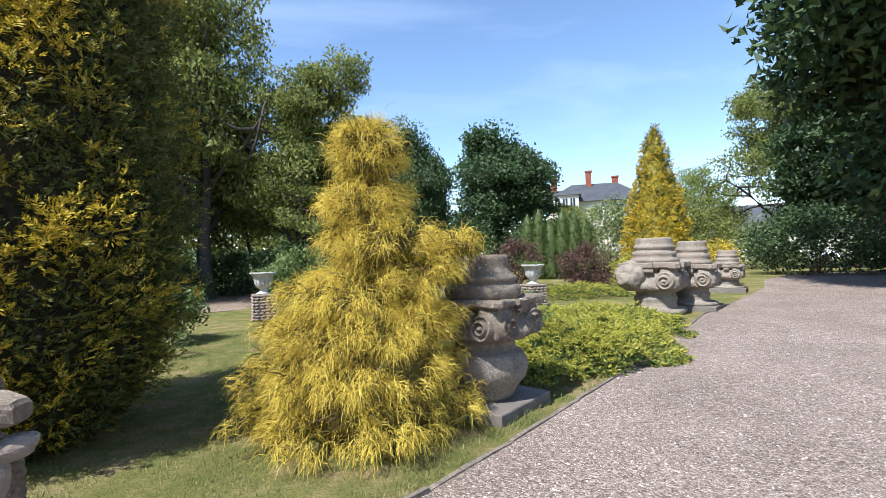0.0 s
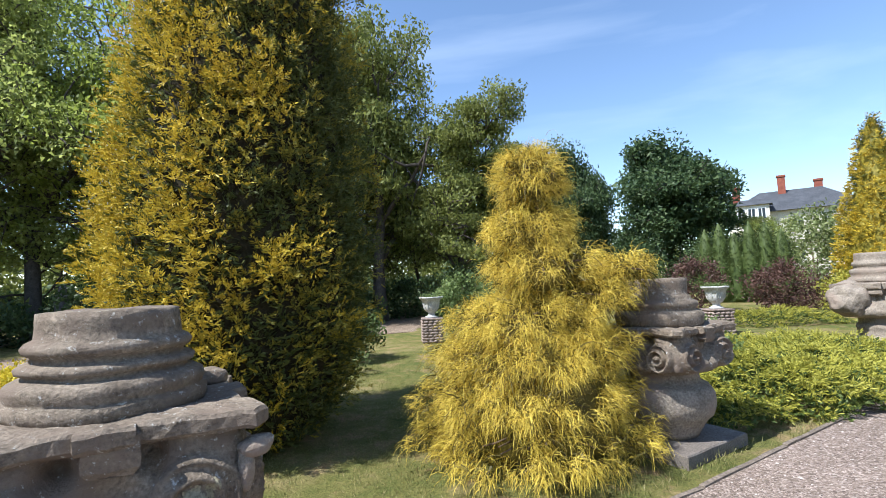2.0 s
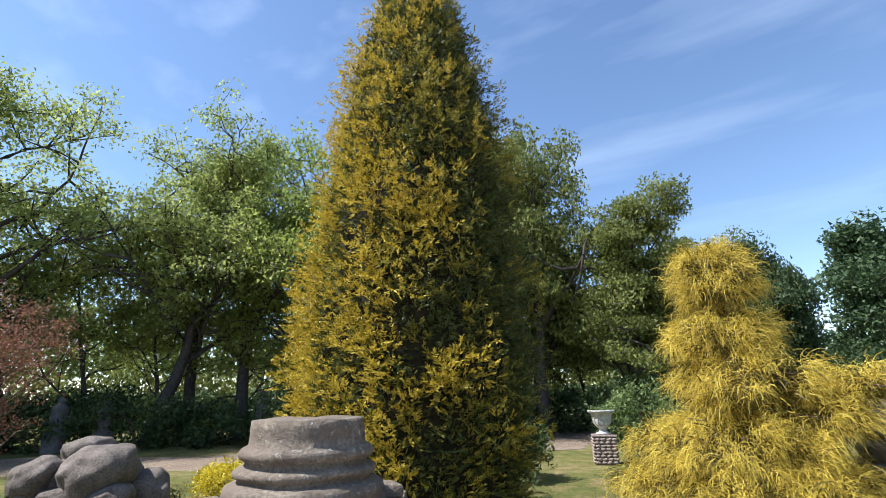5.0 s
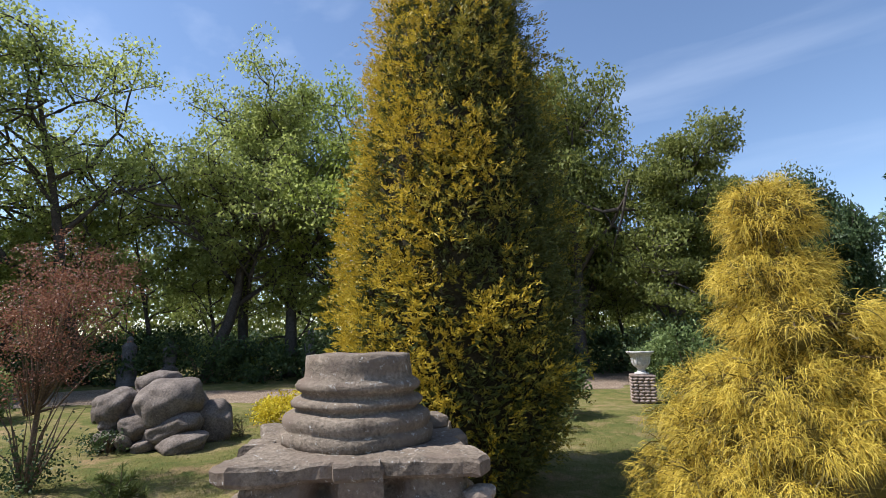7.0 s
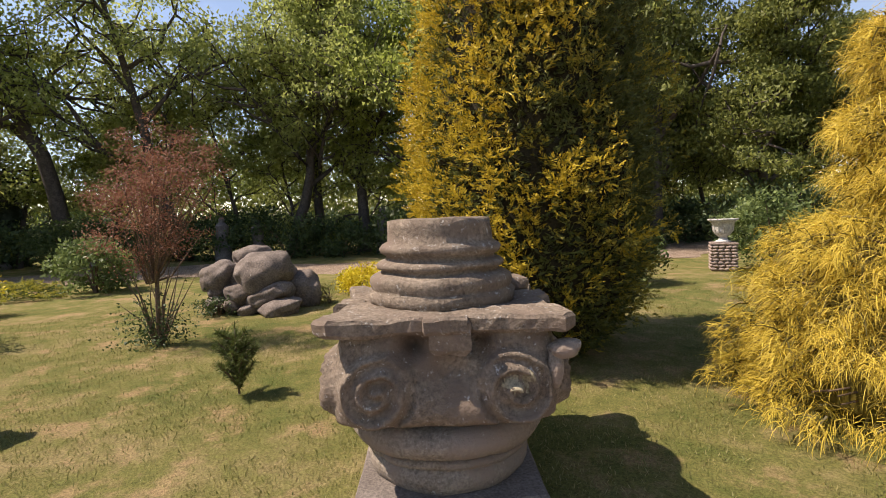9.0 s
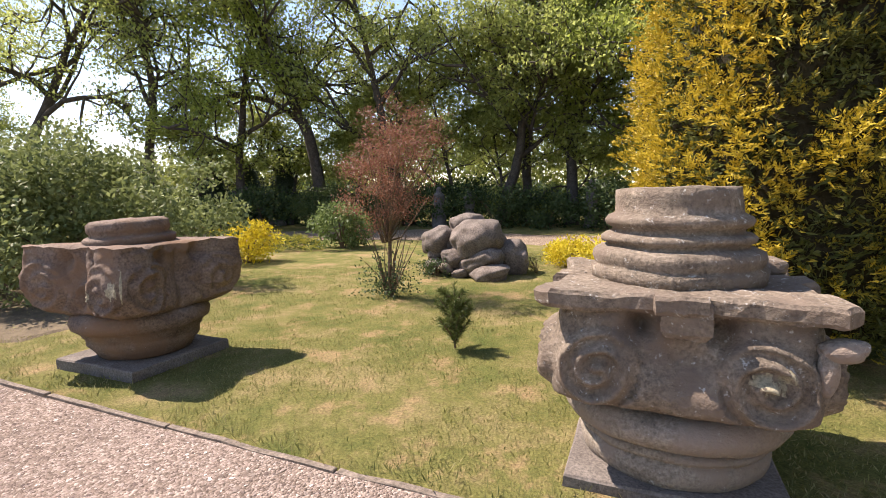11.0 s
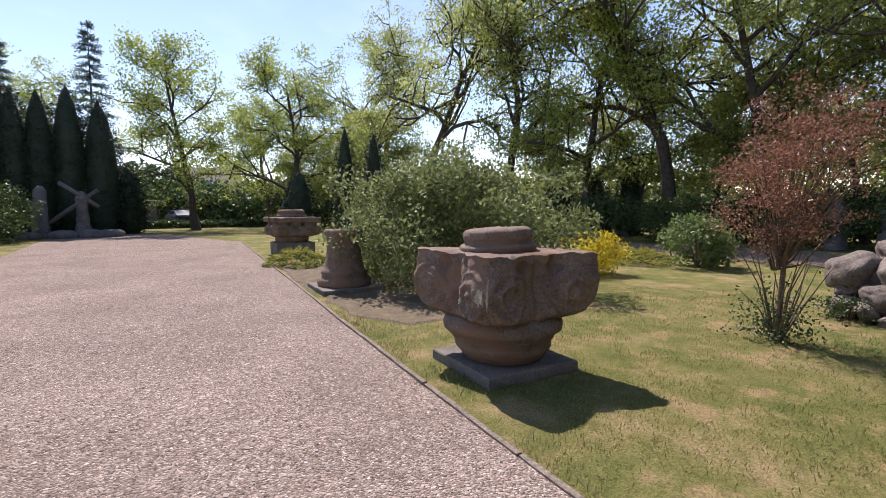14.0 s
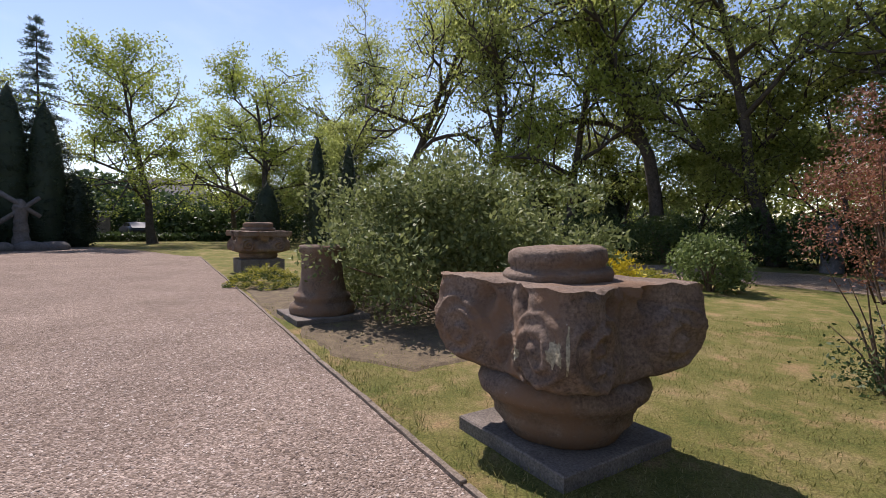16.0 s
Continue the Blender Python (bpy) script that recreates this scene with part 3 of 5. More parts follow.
# ---- carved column fragments ----
def abacus_outline(h, hollow=0.10, cut=0.12, boss=0.11):
    """A square with hollowed sides, blunt corners and a block in the middle of each side."""
    side = []
    c = cut * h
    side.append((h - c, -h))
    side.append((h, -h + c))
    for f in (-0.55, -0.25):
        side.append((h - hollow * h * (1 - (f * f)), f * h))
    side.append((h - hollow * h, -boss * h * 1.5))
    side.append((h - hollow * h * 0.25, -boss * h * 1.5))
    side.append((h - hollow * h * 0.25, boss * h * 1.5))
    side.append((h - hollow * h, boss * h * 1.5))
    for f in (0.25, 0.55):
        side.append((h - hollow * h * (1 - (f * f)), f * h))
    out = []
    for q in range(4):
        ca, sa = [(1, 0), (0, 1), (-1, 0), (0, -1)][q]
        out += [(x * ca - y * sa, x * sa + y * ca) for x, y in side]
    return out


def scroll_relief(a, v, h, tall):
    """How far a capital's face stands out at a (0 middle, 1 corner) and height v: scroll, hollow band and swelling below."""
    du, dz = (a - 0.54) * h, (v - 0.45) * tall
    rho, vr = math.hypot(du, dz), 0.37 * tall
    if rho < vr:
        turn = (rho / vr * 2.3 + math.atan2(dz, -du) / (2 * math.pi)) % 1.0
        ridge = 0.5 - 0.5 * math.cos(2 * math.pi * turn)
        edge = min(1.0, (vr - rho) / (0.12 * vr))
        eye = 0.028 * math.exp(-(rho / (0.16 * vr)) ** 2)
        return (0.020 + 0.050 * ridge ** 1.4 - 0.016 * (1 - rho / vr)) * edge + eye
    out = 0.0
    if a < 0.53:
        c = math.cos(a / 0.53 * math.pi / 2)
        out += 0.060 * c ** 0.6 * math.exp(-((v - 0.26) / 0.20) ** 2)
        out -= 0.030 * math.exp(-((v - 0.62) / 0.13) ** 2)
    out -= 0.16 * math.exp(-((a - 0.26) / 0.085) ** 2 - ((v - 0.85) / 0.11) ** 2)
    out -= 0.020 * math.exp(-((v - 0.95) / 0.06) ** 2)
    return out


def carved_block(r0, h, z0, z1, material, seed, hollow, worn, lobes=0.0):
    """A capital's body: round below, swelling to a hollow-sided square with a scroll carved at both ends of each face."""
    bm = bmesh.new()
    seg, rows = 288, 44
    rings = []
    tall = z1 - z0
    for j in range(rows + 1):
        v = j / rows
        z = z0 + tall * v
        ring = []
        for s in range(seg):
            t = 2 * math.pi * s / seg
            c, sn = abs(math.cos(t)), abs(math.sin(t))
            k = min(1.0, (v + 0.02) / 0.17)
            k = k * k * (3 - 2 * k)
            pw = 2.0 + 6.5 * k
            w = r0 + (h * (0.895 + 0.04 * math.sin(math.pi * min(1, v * 1.2))) - r0) * k
            r = w / (c ** pw + sn ** pw) ** (1 / pw)
            dia = 1 - 2 * min(c, sn) * max(c, sn)
            r *= 1 - hollow * k * dia
            if lobes:
                # two corners stand out as lobes, the one between them is broken back
                for ca, am in ((0.785, 1.0), (3.927, 1.0), (5.498, -0.15)):
                    dd = math.atan2(math.sin(t - ca), math.cos(t - ca))
                    r *= 1 + am * lobes * k * math.exp(-(dd / 0.20) ** 2) * min(1.0, max(0.0, (v - 0.22) / 0.40))
            a = r * min(c, sn) / h
            push = scroll_relief(a, v, h, tall) * k * (1 - worn) * min(1.0, tall / 0.38)
            # the swelling hangs lower in the middle of each face
            p = Vector((r * math.cos(t), r * math.sin(t), z - 0.035 * k * dia * (1 - v)))
            face = Vector((math.copysign(1, math.cos(t)), 0, 0)) if c > sn else Vector((0, math.copysign(1, math.sin(t)), 0))
            p = p + face * push
            q = p + wobble(p, 0.016 + 0.04 * worn, 3.5, seed) + wobble(p, 0.009 + 0.02 * worn, 11.0, seed) + wobble(p, 0.004, 40.0, seed)
            chip = noise.noise(p * 2.1 + Vector((seed, 1, 0)))
            if chip > 0.46 - 0.3 * worn and a < 0.3 + worn:
                q -= Vector((math.cos(t), math.sin(t), 0)) * (chip - 0.46) * 0.30 * k
            ring.append(bm.verts.new(q))
        rings.append(ring)
    for a, b in zip(rings, rings[1:]):
        for s in range(seg):
            bm.faces.new((a[s], a[(s + 1) % seg], b[(s + 1) % seg], b[s]))
    bm.faces.new(rings[0])
    # the worn top: a few inner rings, uneven, with a crisp rim
    last = [bm.verts.new(q.co) for q in rings[-1]]
    for f in (0.94, 0.8, 0.6, 0.35):
        nxt = []
        for q in rings[-1]:
            p = Vector((q.co.x * f, q.co.y * f, z1))
            nxt.append(bm.verts.new(p + Vector((0, 0, 0.012 * noise.noise(p * 6 + Vector((seed, 0, 0))) + 0.006))))
        for s in range(seg):
            bm.faces.new((last[s], last[(s + 1) % seg], nxt[(s + 1) % seg], nxt[s]))
        last = nxt
    bm.faces.new(last)
    return from_bm("carved_block", bm, material, True)


def capital(root, h, z0, z1, slab, r0, material, seed, hollow=0.10, worn=0.0, lobes=0.0):
    """Abacus slab over a carved block, between heights z0 and z1."""
    slab_mesh = from_bm("abacus", prism(abacus_outline(h * 1.02, hollow * 1.3), z1 - slab, z1, 0.045, 0.018, seed, 0.02, 0.05), material)
    if not lobes:
        part("abacus", slab_mesh, root)
    for q in range(0 if lobes else 4):
        part("face_block", from_bm("face_block", prism([(-0.155 * h, -0.05), (0.155 * h, -0.05), (0.13 * h, 0.12), (-0.13 * h, 0.12)], z1 - slab - 0.17 * (z1 - z0), z1 - 0.012, 0.03, 0.014, seed + q, 0.03), material), root, "", pose(0, 0, 0, 0, 0, 90 * q) @ pose(0.02, -h * 0.88, 0))
    part("carved_block", carved_block(r0, h, z0, z1 if lobes else z1 - slab + 0.012, material, seed, hollow, worn, lobes), root)


def fragment(x, y, turn, label, plinth=None, base=None, cap=None, top=None, mat=None, mat_base=None, seed=1.0, tilt=(0, 0), top_off=(0, 0)):
    root = thing("column_fragment", pose(x, y, 0, 0, 0, turn), label, "column fragment", "carved column fragments")
    mat = mat or M_STONE
    if plinth:
        hs, hz = plinth
        part("plinth", from_bm("plinth", prism([(-hs, -hs), (hs, -hs), (hs, hs), (-hs, hs)], -0.03, hz, 0.12, 0.008, seed, 0.012, 0.01), M_SLAB), root, "flat grey stone plinth slab")
    if base:
        part("base_drum", from_bm("base_drum", lathe(base, 64, 0.010, seed, 0.02), mat_base or mat, True), root)
    if cap:
        capital(root, *cap[:5], mat, seed, *cap[5:])
    if top:
        part("top_drum", from_bm("top_drum", lathe(top, 60, 0.009, seed + 4, 0.02), mat, True), root, "", pose(top_off[0], top_off[1], 0, tilt[0], tilt[1], 0))
    return root


BASE_BIG = [(0.40, 0.10), (0.43, 0.16), (0.475, 0.21), (0.48, 0.28), (0.505, 0.30), (0.505, 0.335), (0.54, 0.355), (0.58, 0.39), (0.592, 0.44), (0.575, 0.49), (0.53, 0.525), (0.46, 0.54), (0.44, 0.58)]
BASE_NEAR = [(0.44, 0.03), (0.47, 0.06), (0.49, 0.10), (0.495, 0.15), (0.475, 0.18), (0.46, 0.195), (0.50, 0.205), (0.512, 0.23), (0.495, 0.248), (0.462, 0.252), (0.462, 0.264), (0.525, 0.272), (0.57, 0.295), (0.592, 0.335), (0.595, 0.375), (0.58, 0.415), (0.55, 0.44), (0.47, 0.455), (0.44, 0.49)]
ATTIC = [(0.44, 0.0), (0.45, 0.075), (0.425, 0.085), (0.43, 0.10), (0.44, 0.13), (0.43, 0.165), (0.385, 0.185), (0.36, 0.19), (0.355, 0.205), (0.385, 0.218), (0.39, 0.24), (0.37, 0.255), (0.335, 0.262), (0.33, 0.285), (0.365, 0.305), (0.375, 0.33), (0.36, 0.352), (0.325, 0.37), (0.318, 0.50), (0.28, 0.505)]


def raised(profile, z, s=1.0, sz=None):
    return [(r * s, z + q * (sz or s)) for r, q in profile]


# the one passed nearest, on the lawn's edge
FA = fragment(-2.10, 1.99, 46, "lichen-spotted sandstone scroll capital on a drum base, moulded top", (0.525, 0.055), BASE_NEAR, (0.655, 0.445, 1.06, 0.095, 0.48, 0.10, 0.0), raised(ATTIC, 1.045), M_STONE, M_STONE_PALE, 1.0)
part("broken_tip", from_bm("broken_tip", boulder(0.085, 0.06, 0.05, 2, 3, 0.2), M_STONE_PALE), FA, "pale broken tip of the scroll", pose(0.60, -0.59, 0.87, 0, -12, -20))
part("tip_stem", from_bm("tip_stem", boulder(0.04, 0.04, 0.10, 4, 3, 0.2), M_STONE_PALE), FA, "pale worn stone", pose(0.555, -0.59, 0.77))
# the second one along the path
NECK_B = [(0.36, 0.0), (0.375, 0.02), (0.385, 0.06), (0.365, 0.085), (0.33, 0.095), (0.325, 0.12), (0.34, 0.14), (0.335, 0.21), (0.30, 0.235), (0.25, 0.24)]
FB = fragment(-5.47, -1.24, 46, "dark sandstone scroll capital on a round base and square slab, bird-stained", (0.52, 0.09), BASE_BIG, (0.68, 0.49, 1.14, 0.15, 0.45, 0.24, 0.40, 0.14), raised(NECK_B, 1.125), M_STONE_DARK, M_STONE_DARK, 7.0, (2, -1.5))


def stain(root, name, label, aim, z, wide, tall, seed):
    """A thin ragged crust of lichen that follows the stone under it, seen from the way aim (degrees)."""
    block = [c for c in root.children if c.name.startswith("carved_block")][0].data
    tree = bvhtree.BVHTree.FromPolygons([v.co for v in block.vertices], [tuple(p.vertices) for p in block.polygons])
    out = Vector((math.cos(radians(aim)), math.sin(radians(aim)), 0))
    side = Vector((-out.y, out.x, 0))
    bm = bmesh.new()
    n = 22
    grid = {}
    for i in range(n + 1):
        for j in range(n + 1):
            u, w = i / n * 2 - 1, j / n * 2 - 1
            if u * u + w * w + 0.9 * noise.noise(Vector((u * 2.2, w * 2.2, seed))) > 0.85:
                continue
            hit = tree.ray_cast(out * 2 + side * (u * wide) + Vector((0, 0, z + w * tall)), -out)[0]
            if hit:
                grid[i, j] = bm.verts.new(hit + out * 0.004)
    for i in range(n):
        for j in range(n):
            q = [grid.get(k) for k in ((i, j), (i + 1, j), (i + 1, j + 1), (i, j + 1))]
            if all(q) and max(a.co.x for a in q) - min(a.co.x for a in q) < 0.05:
                bm.faces.new(q)
    part(name, from_bm(name, bm, M_LICHEN, True), root, label)


stain(FB, "lichen_streak", "pale yellow lichen streak", -50, 0.80, 0.05, 0.085, 3.0)
stain(FB, "lichen_streak", "thin pale lichen streak", -45, 0.84, 0.012, 0.15, 5.0)
stain(FB, "lichen_patch", "pale grey lichen patch", -72, 0.74, 0.04, 0.055, 8.0)
stain(FA, "lichen_ring", "pale lichen on the scroll's eye", -62, 0.71, 0.05, 0.05, 2.0)
stain(FA, "lichen_streak", "pale curved lichen streak on the scroll", -57, 0.72, 0.018, 0.07, 4.0)
# slimmer one behind the golden bush
BASE_C = [(0.25, 0.10), (0.29, 0.18), (0.33, 0.25), (0.38, 0.31), (0.405, 0.40), (0.40, 0.50), (0.36, 0.57), (0.30, 0.60), (0.285, 0.66), (0.30, 0.72), (0.31, 0.78)]
TOP_C = [(0.34, 0.0), (0.355, 0.03), (0.36, 0.10), (0.34, 0.14), (0.30, 0.15), (0.30, 0.17), (0.32, 0.19), (0.315, 0.23), (0.27, 0.25), (0.27, 0.27), (0.26, 0.285), (0.248, 0.30), (0.245, 0.44), (0.21, 0.445)]
fragment(1.10, 5.06, 48, "slim sandstone scroll capital and moulded drums beside a golden bush", (0.50, 0.10), raised(BASE_C, 0.0, 1.12, 1.0), (0.49, 0.70, 1.13, 0.07, 0.33, 0.10, 0.0), raised(TOP_C, 1.12, 1.12, 1.0), M_STONE, M_STONE_PALE, 3.0)
# pair further along
BASE_D = [(0.60, -0.02), (0.70, 0.02), (0.73, 0.07), (0.70, 0.13), (0.54, 0.15), (0.50, 0.17), (0.485, 0.30), (0.51, 0.34), (0.50, 0.40), (0.46, 0.44), (0.47, 0.58)]
TOP_D = [(0.56, 0.0), (0.58, 0.06), (0.54, 0.10), (0.50, 0.13), (0.52, 0.18), (0.53, 0.24), (0.50, 0.27), (0.46, 0.28), (0.46, 0.33), (0.49, 0.36), (0.48, 0.41), (0.44, 0.44), (0.43, 0.60), (0.38, 0.61)]
FD = fragment(6.55, 11.75, 48, "broad broken scroll capital on a ring base with moulded top", None, BASE_D, (0.70, 0.55, 1.27, 0.14, 0.52, ), raised(TOP_D, 1.26), M_STONE_PALE, M_STONE_PALE, 11.0)
part("broken_lobe", from_bm("broken_lobe", boulder(0.46, 0.36, 0.36, 5, 4, 0.25), M_STONE_PALE), FD, "rough broken-off block of the capital", pose(-0.45, 0.45, 0.92))
fragment(7.85, 12.25, 48, "sandstone scroll capital on moulded drums and slab", (0.62, 0.12), raised(BASE_D, 0.1, 0.82, 0.8), (0.60, 0.55, 1.18, 0.12, 0.45), raised(TOP_D, 1.17, 0.82, 1.0), M_STONE_PALE, M_STONE_PALE, 13.0)
fragment(11.95, 16.75, 50, "far sandstone scroll capital on moulded drums", (0.60, 0.14), raised(BASE_D, 0.12, 0.75, 0.62), (0.52, 0.45, 0.98, 0.11, 0.4), raised(TOP_D, 0.97, 0.72, 0.85), M_STONE_PALE, M_STONE_PALE, 17.0)
# waisted drum beside the big shrub, and a last block
DRUM = [(0.50, 0.07), (0.52, 0.14), (0.50, 0.22), (0.44, 0.25), (0.43, 0.29), (0.455, 0.33), (0.44, 0.38), (0.39, 0.41), (0.36, 0.50), (0.335, 0.64), (0.325, 0.80), (0.33, 0.98), (0.36, 1.05), (0.375, 1.10), (0.36, 1.15), (0.30, 1.155)]
fragment(-9.12, -4.98, 46, "waisted dark sandstone column drum with moulded foot", (0.58, 0.08), DRUM, None, None, M_STONE_DARK, M_STONE_DARK, 19.0)
fragment(-15.1, -10.2, 46, "far dark capital block on a plinth half hidden by shrub", (0.62, 0.42), [(0.5, 0.40), (0.56, 0.5), (0.55, 0.6), (0.5, 0.72)], (0.80, 0.60, 1.26, 0.16, 0.55), raised(NECK_B, 1.25, 1.3, 1.1), M_STONE_DARK, M_STONE_DARK, 23.0)
# stones lying on the near capital's rim
for bx, by, br in ((0.50, 0.30, 0.075), (0.36, 0.46, 0.06)):
    part("broken_rim", from_bm("broken_rim", boulder(br * 1.4, br, br * 0.8, bx * 9, 3, 0.3), M_STONE), FA, "chipped rim stone", pose(bx, by, 1.085))

# ---- plants ----
def core_mesh(name, rings, material, seg=18, amp=0.12, seed=0.0):
    """A lumpy dark inside for dense bushes, from (radius, height) rings."""
    return from_bm(name, lathe(rings, seg, amp, seed, 0.0, 0.16), material, True)


def wood(name, lines, material):
    return as_mesh(name, *join([tube(p, r, 6) for p, r in lines]), material, True)


def cone_tree(name, x, y, prof, material, label, category, seed, n=5000, size=0.12, leaves=8, width=0.01, outer=None, outer_rule=None, group="", core_mat=None, lump=0.16):
    """A dense clipped or natural cone of scale-leaf sprays round a lumpy core and a short trunk."""
    rng = np.random.default_rng(seed)
    root = thing(name, pose(x, y, 0), label, category, group)
    zs = np.array([p[1] for p in prof])
    rs = np.array([p[0] for p in prof])
    part("trunk", wood("trunk", [([(0, 0, -0.05), (0, 0, zs[-1] * 0.6)], [max(0.05, rs.max() * 0.07), 0.03])], M_BARK), root)
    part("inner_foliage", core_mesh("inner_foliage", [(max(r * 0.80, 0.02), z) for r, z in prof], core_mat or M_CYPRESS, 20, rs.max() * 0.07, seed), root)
    fz = np.linspace(zs[0], zs[-1], 400)
    fr = np.interp(fz, zs, rs)
    cdf = np.cumsum(fr + 0.05)
    cdf /= cdf[-1]
    z = np.interp(rng.random(n), cdf, fz)
    a = rng.uniform(0, 2 * math.pi, n)
    lum = np.array([noise.noise(Vector((math.cos(q) * 2.2, math.sin(q) * 2.2, zz * 1.6 / max(rs.max(), 0.5) + seed))) for q, zz in zip(a, z)])
    lum2 = np.array([noise.noise(Vector((math.cos(q) * 7.0, math.sin(q) * 7.0, zz * 3.5 / max(rs.max(), 0.4) ** 0.5 + seed))) for q, zz in zip(a, z)])
    depth = rng.uniform(0, 1, n) ** 2
    r = np.interp(z, zs, rs) * (1 + lump * lum + lump * 0.8 * lum2 - 0.20 * depth)
    p = np.stack([r * np.cos(a), r * np.sin(a), z], 1)
    out = np.stack([np.cos(a), np.sin(a), np.full(n, 0.45)], 1) * 0.8 + rng.normal(size=(n, 3)) * 0.62
    if outer is None:
        part("foliage", as_mesh("foliage", *sprays(rng, p, out, size, leaves, width), material), root)
    else:
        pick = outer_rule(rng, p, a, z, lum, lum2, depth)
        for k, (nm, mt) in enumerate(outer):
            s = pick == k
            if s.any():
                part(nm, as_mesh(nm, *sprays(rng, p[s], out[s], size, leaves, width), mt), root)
    return root


def gold_sunward(rng, p, a, z, lum, lum2, depth):
    # sun-facing outer sprays gold, deep or averted ones green: tint plus coloured-in shade
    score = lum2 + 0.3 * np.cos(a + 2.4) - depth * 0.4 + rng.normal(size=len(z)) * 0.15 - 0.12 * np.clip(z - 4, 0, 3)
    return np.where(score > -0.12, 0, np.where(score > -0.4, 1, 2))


GOLD_PARTS = [("golden_foliage", M_GOLD), ("olive_foliage", M_GOLDGREEN), ("green_foliage", M_THUJA)]


def tufted_thuja(x, y, prof, label, seed, tufts, per):
    """A tall thuja built of plume-like tufts that stand out from a shade-dark core."""
    rng = np.random.default_rng(seed)
    root = thing("thuja_tree", pose(x, y, 0), label, "tree")
    zs, rs = np.array([p[1] for p in prof]), np.array([p[0] for p in prof])
    part("trunk", wood("trunk", [([(0, 0, -0.05), (0, 0, zs[-1] * 0.6)], [0.12, 0.03])], M_BARK), root)
    # solid near-black core paints the shade in gaps between tufts
    part("inside", core_mesh("inside", [(max(r * 0.80 - 0.03, 0.02), z) for r, z in prof], M_INSIDE, 28, 0.10, seed), root, "dark brown core with the gaps' shade in its colour")
    fz = np.linspace(zs[0], zs[-1], 400)
    cdf = np.cumsum(np.interp(fz, zs, rs) + 0.05)
    cdf /= cdf[-1]
    # evenly spread tufts, then some left out
    g = (np.arange(tufts) + rng.random(tufts)) / tufts
    z = np.interp(g, cdf, fz)
    a = np.arange(tufts) * 2.39996 + rng.normal(size=tufts) * 0.25
    rad = np.interp(z, zs, rs)
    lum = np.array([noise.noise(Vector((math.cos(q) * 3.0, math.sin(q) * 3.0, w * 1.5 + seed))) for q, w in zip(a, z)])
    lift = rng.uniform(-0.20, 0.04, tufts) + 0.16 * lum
    # gold toward the sun, dark green away: pigment plus sunlight and shade in colour
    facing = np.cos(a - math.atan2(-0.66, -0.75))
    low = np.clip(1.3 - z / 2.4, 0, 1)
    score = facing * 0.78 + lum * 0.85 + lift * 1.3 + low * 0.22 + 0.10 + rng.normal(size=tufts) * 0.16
    k = tufts * per
    lean = unit(np.stack([np.cos(a), np.sin(a), rng.uniform(0.35, 1.05, tufts)], 1) + rng.normal(size=(tufts, 3)) * 0.22)
    out = np.repeat(lean * rng.uniform(0.24, 0.46, (tufts, 1)), per, 0)
    start = np.repeat(np.stack([(rad + lift - 0.24) * np.cos(a), (rad + lift - 0.24) * np.sin(a), z], 1), per, 0)
    S = np.repeat(score, per)
    t = rng.random(k)
    jit = rng.normal(size=(k, 3))
    base = start + out * t[:, None] + jit * (0.085 - 0.045 * t)[:, None]
    d = unit(out) + jit * 0.55
    # tuft tips gold, roots darker: leaf colour with depth shade mixed in
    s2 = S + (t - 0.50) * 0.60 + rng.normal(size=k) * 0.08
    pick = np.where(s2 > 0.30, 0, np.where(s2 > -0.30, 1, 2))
    n = 8000
    z2, a2 = np.interp(rng.random(n), cdf, fz), rng.uniform(0, 2 * math.pi, n)
    r2 = np.interp(z2, zs, rs) * rng.uniform(0.72, 0.83, n)
    p2 = np.stack([r2 * np.cos(a2), r2 * np.sin(a2), z2], 1)
    o2 = np.stack([np.cos(a2), np.sin(a2), np.full(n, 0.6)], 1) + rng.normal(size=(n, 3)) * 0.5
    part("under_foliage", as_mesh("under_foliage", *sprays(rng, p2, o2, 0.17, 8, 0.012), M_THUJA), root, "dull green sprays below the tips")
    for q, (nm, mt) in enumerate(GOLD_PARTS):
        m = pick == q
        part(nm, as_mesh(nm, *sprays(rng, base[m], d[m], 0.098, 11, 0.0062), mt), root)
    return root


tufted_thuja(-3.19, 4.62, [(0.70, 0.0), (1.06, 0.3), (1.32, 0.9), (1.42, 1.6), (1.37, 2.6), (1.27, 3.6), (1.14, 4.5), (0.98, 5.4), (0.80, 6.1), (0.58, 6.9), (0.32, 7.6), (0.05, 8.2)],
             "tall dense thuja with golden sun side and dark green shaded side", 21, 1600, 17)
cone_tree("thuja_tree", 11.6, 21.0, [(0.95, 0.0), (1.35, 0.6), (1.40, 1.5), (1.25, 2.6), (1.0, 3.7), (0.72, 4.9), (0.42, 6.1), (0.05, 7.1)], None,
          "golden conical thuja behind stone fragments", "tree", 22, 3600, 0.26, 10, 0.018, GOLD_PARTS, gold_sunward, core_mat=M_GOLDGREEN, lump=0.2)


